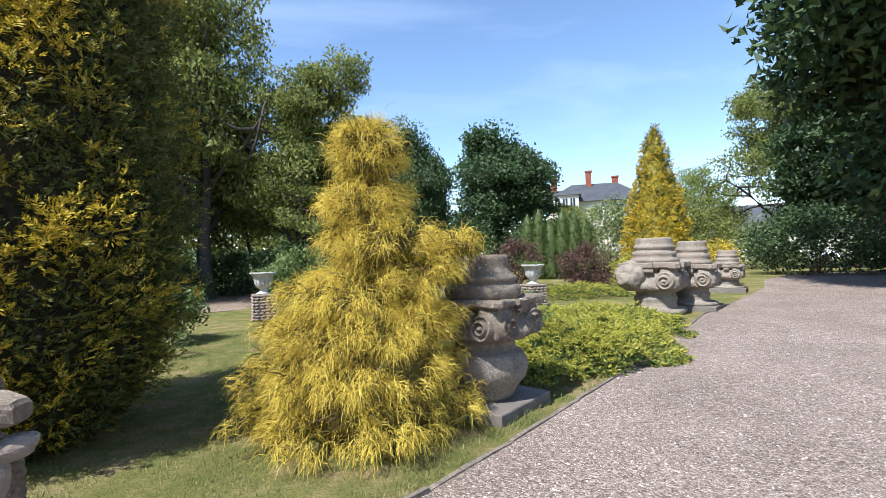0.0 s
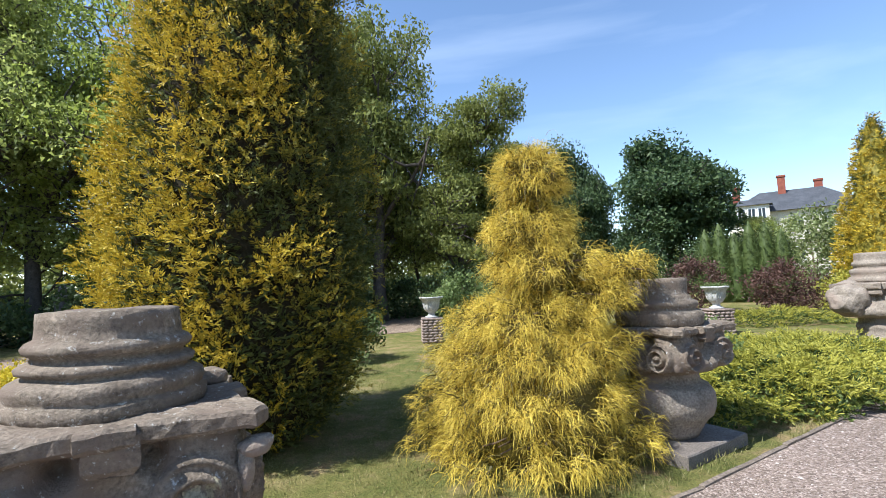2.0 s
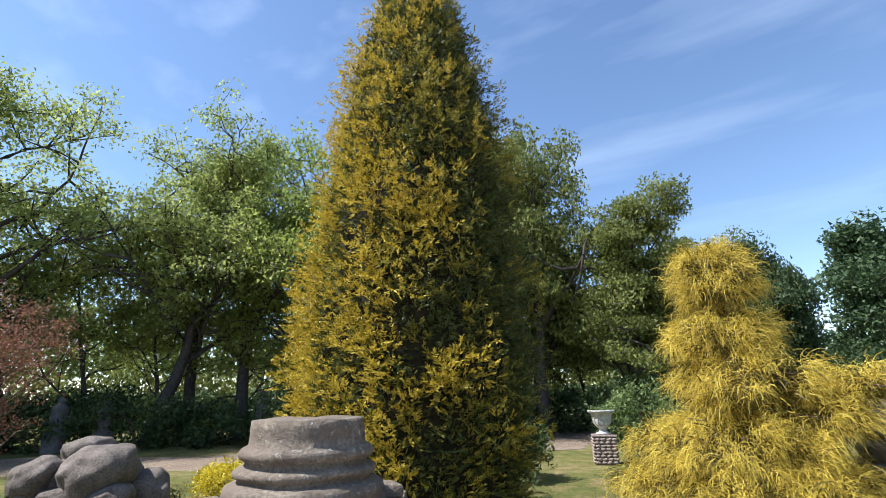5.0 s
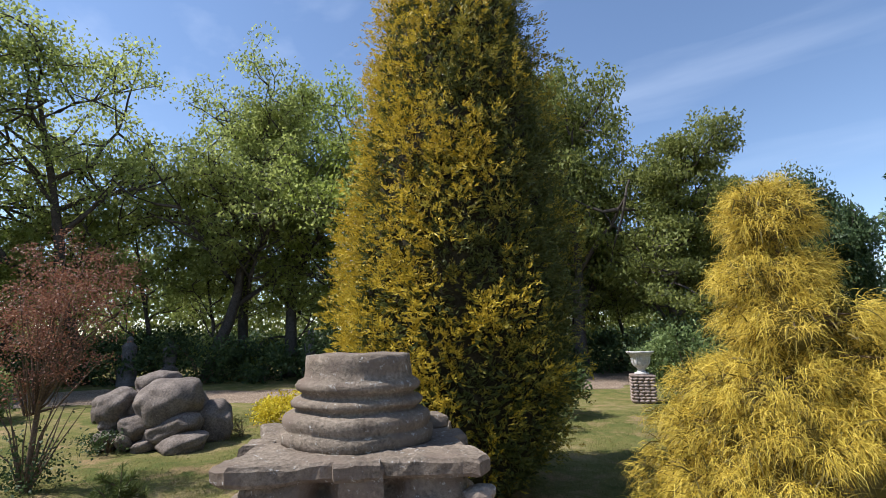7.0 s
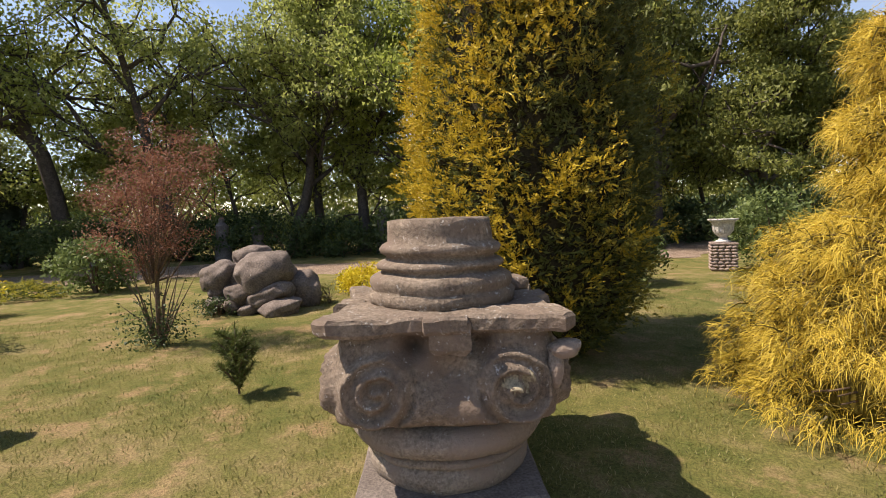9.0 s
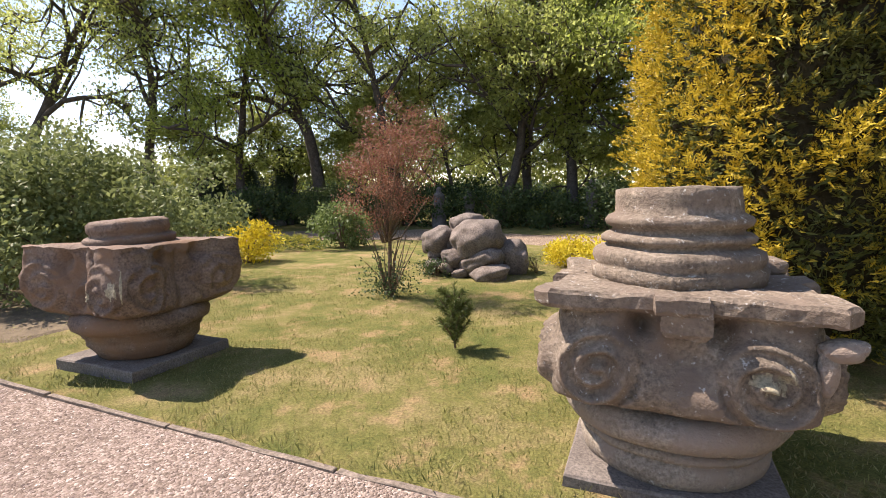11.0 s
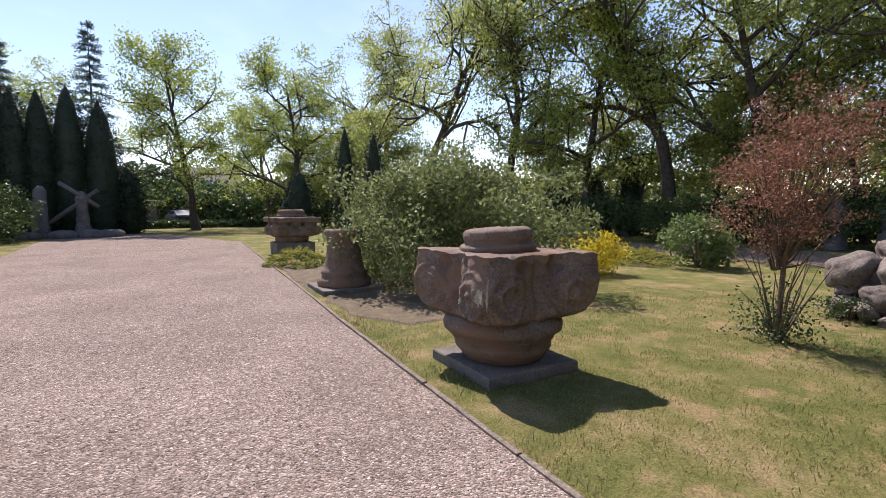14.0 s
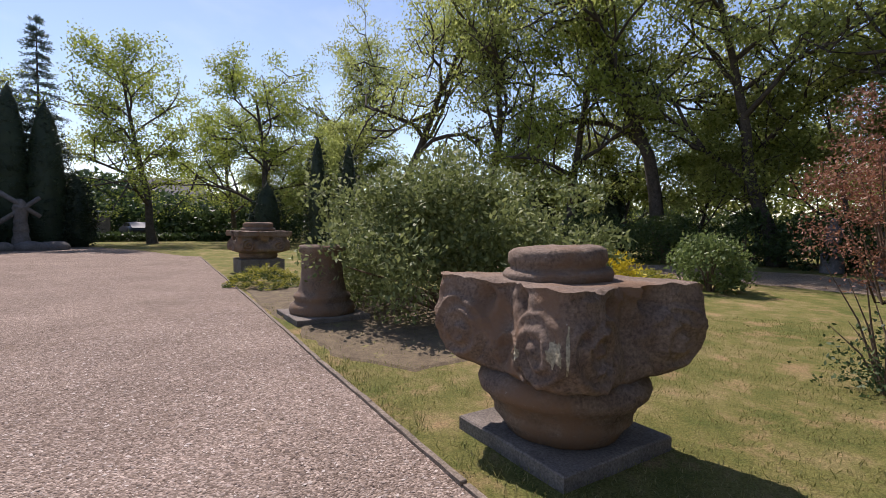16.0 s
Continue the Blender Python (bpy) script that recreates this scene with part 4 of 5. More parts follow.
def thread_bush(x, y):
    """A weeping golden bush: a leaning stem with tiers of plumes of hanging threads."""
    rng = np.random.default_rng(31)
    root = thing("golden_thread_bush", pose(x, y, 0), "weeping golden thread-leaf cypress bush in tiers on the lawn", "bush")
    # (x, y, z) centres and radii of the tiers, top down
    tiers = [((-0.05, 0.0, 2.58), 0.30, 0.25, 84), ((-0.10, 0.0, 2.08), 0.36, 0.25, 90), ((0.04, 0.0, 1.72), 0.48, 0.23, 105), ((-0.16, 0.0, 1.24), 0.66, 0.21, 150), ((0.40, -0.05, 1.46), 0.32, 0.13, 56), ((0.76, -0.05, 1.68), 0.20, 0.07, 28), ((-0.20, 0.0, 0.92), 0.80, 0.21, 180), ((0.36, -0.1, 1.02), 0.36, 0.16, 64), ((-0.20, 0.0, 0.58), 0.90, 0.21, 200), ((-0.16, -0.05, 0.25), 0.98, 0.24, 230)]
    roots, outs, inner_r, inner_o = [], [], [], []
    for (cx, cy, cz), r, hz, n in tiers:
        for _ in range(n):
            a, u = rng.uniform(0, 2 * math.pi), rng.uniform(-0.75, 1.0)
            k = math.sqrt(max(0, 1 - u * u)) * rng.uniform(0.70, 1.18)
            c = np.array([cx + math.cos(a) * k * r, cy + math.sin(a) * k * r, cz + u * hz])
            o = np.array([math.cos(a) * (0.4 + k), math.sin(a) * (0.4 + k), 0.45 + 0.6 * u])
            m = 56
            roots.append(c + rng.normal(size=(m, 3)) * 0.042)
            outs.append(o * 0.8 + rng.normal(size=(m, 3)) * 0.85)
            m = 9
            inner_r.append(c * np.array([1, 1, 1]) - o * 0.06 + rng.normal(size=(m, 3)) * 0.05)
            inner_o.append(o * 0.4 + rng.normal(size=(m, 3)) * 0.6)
    part("hanging_threads", as_mesh("hanging_threads", *strands(rng, np.concatenate(roots), np.concatenate(outs), 0.140, 0.0026, 3, 1.05), M_THREAD), root)
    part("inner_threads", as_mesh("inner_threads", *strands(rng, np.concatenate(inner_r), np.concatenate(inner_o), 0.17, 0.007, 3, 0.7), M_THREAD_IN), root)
    lines = [([(0, 0, -0.05), (-0.03, 0, 0.8), (0.02, 0, 1.6), (-0.03, 0, 2.75)], [0.055, 0.045, 0.03, 0.012])]
    for (cx, cy, cz), r, hz, n in tiers:
        for _ in range(max(3, n // 10)):
            a = rng.uniform(0, 2 * math.pi)
            z0 = max(0.1, cz - hz * rng.uniform(0.2, 0.9))
            e = (cx + math.cos(a) * r * 0.85, cy + math.sin(a) * r * 0.85, cz + rng.uniform(-0.4, 0.5) * hz)
            lines.append(([(0, 0, z0), ((e[0]) * 0.55, e[1] * 0.55, (z0 + e[2]) / 2 + 0.06), e], [0.018, 0.012, 0.005]))
    part("stem", wood("stem", lines, M_TWIG), root)
    # solid cores in the same ochre, shade of the gaps in its colour
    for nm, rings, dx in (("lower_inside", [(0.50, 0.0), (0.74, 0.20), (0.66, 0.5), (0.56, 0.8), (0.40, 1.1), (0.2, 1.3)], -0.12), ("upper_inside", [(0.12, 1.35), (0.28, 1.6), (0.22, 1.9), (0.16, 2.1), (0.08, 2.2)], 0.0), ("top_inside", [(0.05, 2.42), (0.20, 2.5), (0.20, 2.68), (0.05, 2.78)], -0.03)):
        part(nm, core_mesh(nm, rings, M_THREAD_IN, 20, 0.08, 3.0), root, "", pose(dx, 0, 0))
    return root


thread_bush(0.02, 4.62)


def juniper(x, y, rx, ry, h, turn, label, seed, n, mats=None, size=0.18, group="", name="juniper", leaves=12):
    """A low spreading mat: layered fans of sprays over a soft mound."""
    mats = mats or (M_JUNIPER, M_JUNIPER_IN)
    rng = np.random.default_rng(seed)
    root = thing(name, pose(x, y, 0, 0, 0, turn), label, "shrub", group)
    a = rng.uniform(0, 2 * math.pi, n)
    r = np.sqrt(rng.random(n)) * (1 + 0.12 * np.sin(a * 5 + seed) + 0.08 * np.sin(a * 11 + seed * 2))
    px, py = r * np.cos(a) * rx, r * np.sin(a) * ry
    hum = np.array([noise.noise(Vector((q * 1.6, w * 1.6, seed))) for q, w in zip(px, py)])
    lay = np.array([noise.noise(Vector((q * 4.5, w * 4.5, seed + 9))) for q, w in zip(px, py)])
    top = h * (np.clip(1.05 - r ** 3, 0.12, 1) * 0.75 + 0.45 * hum + 0.30 * lay)
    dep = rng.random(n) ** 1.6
    pz = np.maximum(0.02, top * (1 - 0.55 * dep))
    p = np.stack([px, py, pz], 1)
    o = np.stack([np.cos(a) * (0.5 + r) + rng.normal(size=n) * 0.5, np.sin(a) * (0.5 + r) + rng.normal(size=n) * 0.5, 0.30 + 0.25 * rng.normal(size=n)], 1)
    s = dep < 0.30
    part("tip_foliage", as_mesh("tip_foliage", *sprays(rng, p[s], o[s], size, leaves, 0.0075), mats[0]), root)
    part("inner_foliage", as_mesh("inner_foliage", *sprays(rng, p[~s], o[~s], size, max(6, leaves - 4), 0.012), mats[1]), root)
    return root


juniper(3.1, 7.5, 2.3, 1.2, 0.50, 47, "yellow-green spreading juniper beside the gravel kerb", 41, 6000, size=0.15)
juniper(4.35, 9.8, 2.0, 1.5, 0.40, 47, "yellow-green spreading juniper among stones", 42, 3200)
juniper(2.9, 10.6, 1.4, 1.2, 0.34, 30, "spreading juniper on the lawn", 43, 2200)
juniper(6.3, 16.6, 1.9, 1.2, 0.45, 20, "low juniper in front of dark shrubs", 44, 1800)
juniper(-15.6, 0.75, 1.35, 0.9, 0.35, 20, "flat olive juniper beside a yellow shrub", 45, 900)
juniper(-12.3, -8.2, 1.0, 0.7, 0.45, 46, "low green shrub under a stone block", 46, 700)
juniper(8.6, 13.9, 0.8, 0.6, 0.35, 46, "low juniper between stone fragments", 47, 500)


def leaf_shrub(name, x, y, rx, ry, h, material, label, seed, n=5000, leaf=0.07, wide=0.045, clumps=40, z0=0.0, stems=7, group="", category="shrub", loose=0.0):
    """A leafy shrub: stems from the ground, leaves in clumps over an uneven crown."""
    rng = np.random.default_rng(seed)
    root = thing(name, pose(x, y, 0), label, category, group)
    cs, per = [], max(1, n // clumps)
    lines = []
    for i in range(clumps):
        a, u = rng.uniform(0, 2 * math.pi), rng.uniform(-0.85, 1)
        k = math.sqrt(1 - u * u) * rng.uniform(0.5, 1.25) ** 0.6 * (1 + loose * rng.uniform(-0.45, 0.45))
        cs.append((math.cos(a) * k * rx, math.sin(a) * k * ry, z0 + (h - z0) * (0.5 + 0.5 * u * rng.uniform(0.75, 1.05 + 0.25 * loose))))
    for i in range(stems):
        c = cs[rng.integers(len(cs))]
        lines.append(([(c[0] * 0.08, c[1] * 0.08, -0.03), (c[0] * 0.35, c[1] * 0.35, c[2] * 0.5), c], [0.02 + 0.008 * h, 0.014 + 0.005 * h, 0.005]))
    part("stem", wood("stem", lines, M_TWIG), root)
    cr = (0.30 - 0.08 * loose) * (rx * ry * h) ** (1 / 3)
    cen = np.repeat(np.array(cs), per, 0)
    off = unit(rng.normal(size=(len(cen), 3))) * (cr * 1.15 * rng.random((len(cen), 1)) ** 0.45) * np.array([1, 1, 0.8])
    p = cen + off
    p[:, 2] = np.maximum(p[:, 2], 0.03)
    d = unit(off) * 0.4 + np.array([0, 0, 0.1]) + rng.normal(size=p.shape) * 0.8
    part("foliage", as_mesh("foliage", *leaf_cards(rng, p, d, leaf, wide), material), root)
    return root


leaf_shrub("lilac_shrub", -10.25, -3.05, 1.7, 1.75, 2.45, M_SHRUB, "big round lilac shrub with pale dusty leaves beside the path", 51, 26000, 0.10, 0.055, 95, 0.2, 26, loose=1.0)
leaf_shrub("shrub", -11.6, -5.1, 1.1, 1.0, 1.25, M_SHRUB, "lower outlying shrub beside a stone drum", 52, 4500, 0.10, 0.055, 45)
leaf_shrub("shrub", -14.75, 2.3, 0.78, 0.75, 1.25, M_LSHRUB, "rounded fresh green shrub on the lawn", 53, 4200, 0.11, 0.06, 45)
leaf_shrub("yellow_shrub", -12.6, -0.35, 0.62, 0.60, 0.92, M_YELLOW, "bright yellow-leaved shrub on the lawn", 54, 3600, 0.09, 0.04, 45)
leaf_shrub("yellow_shrub", -8.35, 6.15, 0.85, 0.62, 0.50, M_YELLOW, "low bright yellow shrub on the lawn", 55, 3600, 0.075, 0.035, 50)
leaf_shrub("green_shrub", -2.55, 13.9, 0.85, 0.8, 1.75, M_LSHRUB, "rounded green shrub behind an urn", 56, 4200, 0.10, 0.06, 45)
leaf_shrub("green_shrub", -4.6, 9.6, 0.75, 0.75, 1.15, M_LSHRUB, "green shrub behind the thuja", 57, 3600, 0.10, 0.06, 40)
leaf_shrub("rose_bush", -3.7, 8.3, 0.38, 0.36, 0.62, M_SHRUB, "sparse rose bush on the lawn", 58, 420, 0.06, 0.04, 26, 0.05, 12)
leaf_shrub("barberry_shrub", 8.8, 22.0, 1.25, 1.2, 1.75, M_PURPLE, "dark purple barberry shrub", 59, 4500, 0.12, 0.07, 50)
leaf_shrub("barberry_shrub", 5.6, 22.5, 0.9, 0.9, 2.1, M_PURPLE, "dark purple barberry shrub beside a hedge", 60, 3200, 0.12, 0.07, 40)
leaf_shrub("green_shrub", 10.2, 20.2, 0.85, 0.85, 1.35, M_JUNIPER, "yellow-green shrub below a golden thuja", 61, 3200, 0.12, 0.05, 40)
leaf_shrub("golden_shrub", 13.4, 20.0, 0.9, 0.9, 1.9, M_GOLD, "golden shrub behind stone fragments", 62, 3000, 0.12, 0.05, 40)
leaf_shrub("dark_shrub", 23.6, 25.6, 3.1, 2.6, 3.5, M_DARKTREE, "broad dark green shrub beyond the gravel", 63, 9000, 0.20, 0.12, 90)
leaf_shrub("shrub", -15.3, -27.0, 1.9, 1.9, 2.9, M_HEDGE, "pale green shrub beside a sculpture", 64, 6500, 0.18, 0.08, 70)
leaf_shrub("tall_shrub", 14.6, 33.0, 2.4, 2.4, 5.0, M_SHRUB, "tall pale green shrub before the villa", 66, 6500, 0.22, 0.13, 80)
leaf_shrub("tall_shrub", 9.0, 43.0, 4.2, 2.8, 5.0, M_DARKTREE, "dark green shrubs under the round tree", 69, 8000, 0.26, 0.15, 80)
leaf_shrub("tall_shrub", 20.5, 33.5, 3.0, 2.6, 5.2, M_MAPLE, "tall green shrub before the outbuilding", 67, 6500, 0.22, 0.13, 80)
leaf_shrub("tall_shrub", 27.0, 33.0, 2.6, 2.4, 3.4, M_SHRUB, "green shrub beyond the gravel", 68, 5000, 0.2, 0.12, 70)
leaf_shrub("shrub", 2.2, 7.6, 0.35, 0.35, 0.9, M_LSHRUB, "small grey-green shrub behind the stone fragment", 65, 900, 0.06, 0.03, 16)


def red_tree(x, y):
    rng = np.random.default_rng(71)
    root = thing("smoke_tree", pose(x, y, 0), "small reddish-purple smoke tree with bare lower stems", "tree")
    lines, tips = [], []
    for i in range(17):
        a = rng.uniform(0, 2 * math.pi)
        h = rng.uniform(0.45, 1.2)
        s = rng.uniform(0.15, 0.55)
        lines.append(([(0.03 * math.cos(a), 0.03 * math.sin(a), -0.03), (s * 0.5 * math.cos(a), s * 0.5 * math.sin(a), h * 0.55), (s * math.cos(a + 0.3), s * math.sin(a + 0.3), h)], [0.013, 0.009, 0.003]))
    for i in range(34):
        a = rng.uniform(0, 2 * math.pi)
        z = rng.uniform(1.0, 2.0)
        r = rng.uniform(0.25, 0.80)
        e = (r * math.cos(a), 0.12 * z - 0.05 + r * math.sin(a), z + rng.uniform(0.2, 0.75))
        lines.append(([(0, 0, 0.85), (e[0] * 0.3, e[1] * 0.3, z * 0.8), e], [0.018, 0.012, 0.004]))
        tips.append(e)
    lines.append(([(0, 0, -0.03), (0.02, 0.02, 0.7), (0.0, 0.05, 1.4), (0.03, 0.1, 2.7)], [0.04, 0.032, 0.02, 0.006]))
    part("stem", wood("stem", lines, M_TWIG), root)
    cl = []
    for k in range(125):
        z = rng.triangular(0.85, 2.1, 3.0)
        lim = np.interp(z, [0.7, 1.1, 1.5, 1.9, 2.3, 2.7, 3.0], [0.30, 0.42, 0.58, 0.78, 0.80, 0.62, 0.25])
        a = rng.uniform(0, 2 * math.pi)
        rr = lim * rng.uniform(0.15, 1.12)
        c = np.array([rr * math.cos(a), rr * math.sin(a) + 0.24 * (z - 1.6), z])
        m = int(rng.uniform(35, 165))
        cl.append(c + unit(rng.normal(size=(m, 3))) * (rng.uniform(0.14, 0.30) * rng.random((m, 1)) ** 0.6) * np.array([1.2, 1.2, 0.6]))
    p = np.concatenate(cl)
    part("foliage", as_mesh("foliage", *leaf_cards(rng, p, rng.normal(size=p.shape) + np.array([0, 0, 0.2]), 0.034, 0.020), M_RED), root)
    q = np.stack([rng.normal(0, 0.22, 900), rng.normal(0, 0.22, 900), np.abs(rng.normal(0.18, 0.22, 900)) + 0.02], 1)
    part("foot_growth", as_mesh("foot_growth", *leaf_cards(rng, q, rng.normal(size=q.shape), 0.05, 0.03), M_UNDER), root, "dark leafy suckers at the foot")


red_tree(-7.2, 1.7)


def small_pine(x, y):
    rng = np.random.default_rng(75)
    root = thing("pine_sapling", pose(x, y, 0), "small bushy pine sapling on the lawn", "tree")
    ends = [((0, 0, 0.0), (0, 0, 0.66))]
    for i in range(24):
        a, z = i * 2.4 + rng.uniform(-0.4, 0.4), 0.05 + 0.46 * (i / 24)
        l = 0.30 * (1 - z * 0.75) * rng.uniform(0.7, 1.15)
        ends.append(((0, 0, z), (math.cos(a) * l * 0.72, math.sin(a) * l * 0.72, z + l * rng.uniform(0.35, 0.9))))
    part("stem", wood("stem", [([a, b], [0.012, 0.004]) for a, b in ends], M_TWIG), root)
    p, d = [], []
    for a, b in ends:
        a, b = np.array(a), np.array(b)
        k = 250
        t = rng.uniform(0.05, 1.0, (k, 1))
        p.append(a + (b - a) * t)
        d.append(unit((b - a)[None])[0] * 0.7 + rng.normal(size=(k, 3)) * 0.55)
    part("needles", as_mesh("needles", *leaf_cards(rng, np.concatenate(p), np.concatenate(d), 0.066, 0.006), M_PINE), root)


small_pine(-4.43, 1.62)

# ---- heap of boulders ----
ROCKS = [(-9.08, 3.85, 0.94, 0.36, 0.21), (-8.57, 3.85, 0.66, 0.57, 0.37), (-9.12, 3.24, 0.62, 0.37, 0.26), (-8.88, 3.43, 0.57, 0.14, 0.13), (-8.62, 3.39, 0.35, 0.27, 0.18), (-9.0, 3.14, 0.39, 0.17, 0.13), (-8.92, 3.07, 0.15, 0.19, 0.15), (-8.59, 3.21, 0.13, 0.14, 0.14), (-8.25, 3.83, 0.28, 0.42, 0.20), (-7.93, 3.78, 0.09, 0.38, 0.15), (-8.35, 4.48, 0.27, 0.36, 0.34), (-8.35, 3.39, 0.05, 0.18, 0.10), (-8.3, 3.58, 0.09, 0.13, 0.10), (-8.88, 4.36, 0.36, 0.38, 0.40), (-9.24, 3.8, 0.40, 0.42, 0.42), (-8.72, 3.75, 0.22, 0.40, 0.26), (-9.1, 3.35, 0.18, 0.34, 0.22)]
for i, (rx_, ry_, rz_, rw, rh) in enumerate(ROCKS):
    ob = new("boulder", from_bm("boulder", boulder(rw * 0.95, rw * 1.08, rh * 1.05, i + 2.0, 4, 0.24), M_ROCK, True))
    ob.matrix_basis = pose(rx_, ry_, rz_, 6 * math.sin(i * 2.1), -14 + 10 * math.cos(i * 1.3), 62 + 14 * math.sin(i * 3.7)) 
    tagged(ob, "rounded grey-brown field boulder in a garden heap", "boulder", "boulders of the heap")
leaf_shrub("weeds", -8.7, 3.05, 0.45, 0.3, 0.38, M_UNDER, "dark weeds growing beside the boulder heap", 77, 700, 0.05, 0.03, 14)
leaf_shrub("weeds", -8.1, 4.9, 0.3, 0.25, 0.3, M_BLADE, "dry weeds growing beside the boulder heap", 78, 500, 0.06, 0.012, 12)


# ---- urns on rubble pedestals ----
def urn(x, y, label):
    root = thing("garden_urn", pose(x, y, 0, 0, 0, 20), label, "urn", "urns on rubble pedestals")
    ped = part("pedestal", from_bm("pedestal", prism([(-0.26, -0.26), (0.26, -0.26), (0.26, 0.26), (-0.26, 0.26)], -0.02, 0.62, 0.1, 0.012, x), M_STONE_DARK), root, "square pedestal of rubble stone")
    rng = random.Random(int(abs(x) * 10))
    bricks = [from_bm("stone", boulder(0.07, 0.035, 0.038, k + 1, 2, 0.3), M_RUBBLE, True) for k in range(4)]
    for side in range(4):
        for row in range(8):
            for col in range(4):
                part("stone", bricks[rng.randrange(4)], ped, "", pose(0, 0, 0, 0, 0, 90 * side) @ pose(-0.205 + col * 0.135 + (row % 2) * 0.03 + rng.uniform(-0.012, 0.012), -0.262, 0.045 + row * 0.075, rng.uniform(-15, 15), rng.uniform(-12, 12), rng.uniform(-8, 8)))
    cap = part("cap_slab", from_bm("cap_slab", prism([(-0.29, -0.29), (0.29, -0.29), (0.29, 0.29), (-0.29, 0.29)], 0.62, 0.67, 0.1, 0.008, x), M_RUBBLE), root)
    part("bowl", from_bm("bowl", lathe([(0.17, 0.67), (0.175, 0.70), (0.10, 0.735), (0.085, 0.79), (0.12, 0.83), (0.18, 0.88), (0.205, 0.98), (0.225, 1.08), (0.27, 1.16), (0.325, 1.20), (0.335, 1.235), (0.29, 1.24), (0.24, 1.17)], 36, 0.004, x), M_URN, True), root, "white fluted cast-stone bowl")
    for k in range(12):
        part("flute", as_mesh("flute", *tube([(f * math.cos(k * math.pi / 6), f * math.sin(k * math.pi / 6), fz) for f, fz in ((0.13, 0.84), (0.20, 0.95), (0.228, 1.09))], [0.015, 0.021, 0.015], 6), M_URN, True), root)
    r2 = np.random.default_rng(int(abs(x) * 7))
    p = np.stack([r2.normal(0, 0.12, 320), r2.normal(0, 0.12, 320), 1.21 + np.abs(r2.normal(0, 0.05, 320))], 1)
    part("planting", as_mesh("planting", *leaf_cards(r2, p, r2.normal(size=p.shape) + np.array([0, 0, 0.6]), 0.06, 0.03), M_LSHRUB), root, "low green planting in the bowl")["kind"] = "stuff"


urn(-3.40, 12.9, "white cast-stone urn on a rubble pedestal at the lawn's far side")
urn(3.92, 13.6, "white cast-stone urn on a rubble pedestal among junipers")


# ---- trees ----
def tree_parts(seed, height, trunk_r, spread, first, limbs, clump_r, leaves, leaf, material, flat=0.6, lean=0.0, twist=0.35, dome=0):
    """Trunk with crooked limbs that fork twice, and leaf clumps at the tips."""
    rng = np.random.default_rng(seed)
    lines, tips = [], []

    def grow(p, d, length, r, level):
        pts, rad = [tuple(p)], [r]
        steps = 5 if level < 2 else 3
        for i in range(steps):
            d = unit((d + rng.normal(size=3) * twist * 0.55 + np.array([0, 0, 0.07]))[None])[0]
            p = p + d * length / steps
            pts.append(tuple(p))
            rad.append(r * (1 - 0.62 * (i + 1) / steps))
            if level < 3 and i >= 1:
                kids = 2 if level == 1 else 1
                for _ in range(kids):
                    side = unit((d * 0.55 + rng.normal(size=3) * np.array([1, 1, 0.55]))[None])[0]
                    grow(p, side, length * rng.uniform(0.42, 0.62), r * 0.50, level + 1)
        lines.append((pts, rad))
        if level >= 2:
            tips.append(p)
            tips.append(np.array(pts[len(pts) // 2]))
    base = np.array([0, 0, -0.1])
    pts, rad, p = [tuple(base)], [trunk_r * 1.35], base
    steps = 9
    d = np.array([lean, 0, 1.0])
    for i in range(steps):
        d = unit((d + rng.normal(size=3) * np.array([1, 1, 0]) * 0.10)[None])[0]
        p = p + d * height * 0.80 / steps
        pts.append(tuple(p))
        rad.append(trunk_r * (1 - 0.80 * (i + 1) / steps))
    lines.append((pts, rad))
    tips.append(p)
    for i in range(limbs):
        f = first + (1 - first) * (i + rng.uniform(0, 0.8)) / limbs
        k = f * steps
        j = min(int(k), steps - 1)
        q = np.array(pts[j]) + (np.array(pts[j + 1]) - np.array(pts[j])) * (k - j)
        a = i * 2.4 + rng.uniform(-0.5, 0.5)
        ln = spread * (1.05 - 0.55 * f) * rng.uniform(0.8, 1.15)
        grow(q, np.array([math.cos(a), math.sin(a), 0.35 + 0.55 * f]), ln, trunk_r * (0.52 - 0.30 * f), 1)
    for i in range(dome):
        u = unit(rng.normal(size=(1, 3)))[0] * rng.uniform(0.75, 1.0)
        tips.append(np.array([u[0] * spread * 0.80, u[1] * spread * 0.80, height * (0.60 + 0.40 * u[2])]))
    if dome:
        hub, size3 = np.array([0, 0, height * 0.58]), np.array([spread * 0.92, spread * 0.92, height * 0.44])
        tips = [q * np.array([1 - 0.45 * f * f, 1 - 0.45 * f * f, 1]) for q in tips for f in [min(1.0, max(0.0, (q[2] - hub[2]) / size3[2]))]]
        tips = [hub + (q - hub) * (1 + 0.30 * noise.noise(Vector(unit((q - hub)[None])[0] * 1.9 + seed))) / max(1.0, np.linalg.norm((q - hub) / size3)) for q in tips]
    tips = np.array(tips)
    per = max(1, leaves // len(tips))
    cen = np.repeat(tips, per, 0)
    off = unit(rng.normal(size=(len(cen), 3))) * (clump_r * 1.75 * rng.random((len(cen), 1)) ** 0.45) * np.array([1, 1, flat])
    pos = cen + off
    pos[:, 2] = np.maximum(pos[:, 2], 0.4)
    dirs = rng.normal(size=pos.shape) + np.array([0, 0, -0.15])
    v, f = leaf_tris(rng, pos, dirs, leaf, leaf * 0.75)
    return wood("trunk", lines, M_BARK), as_mesh("crown", v, f, material)


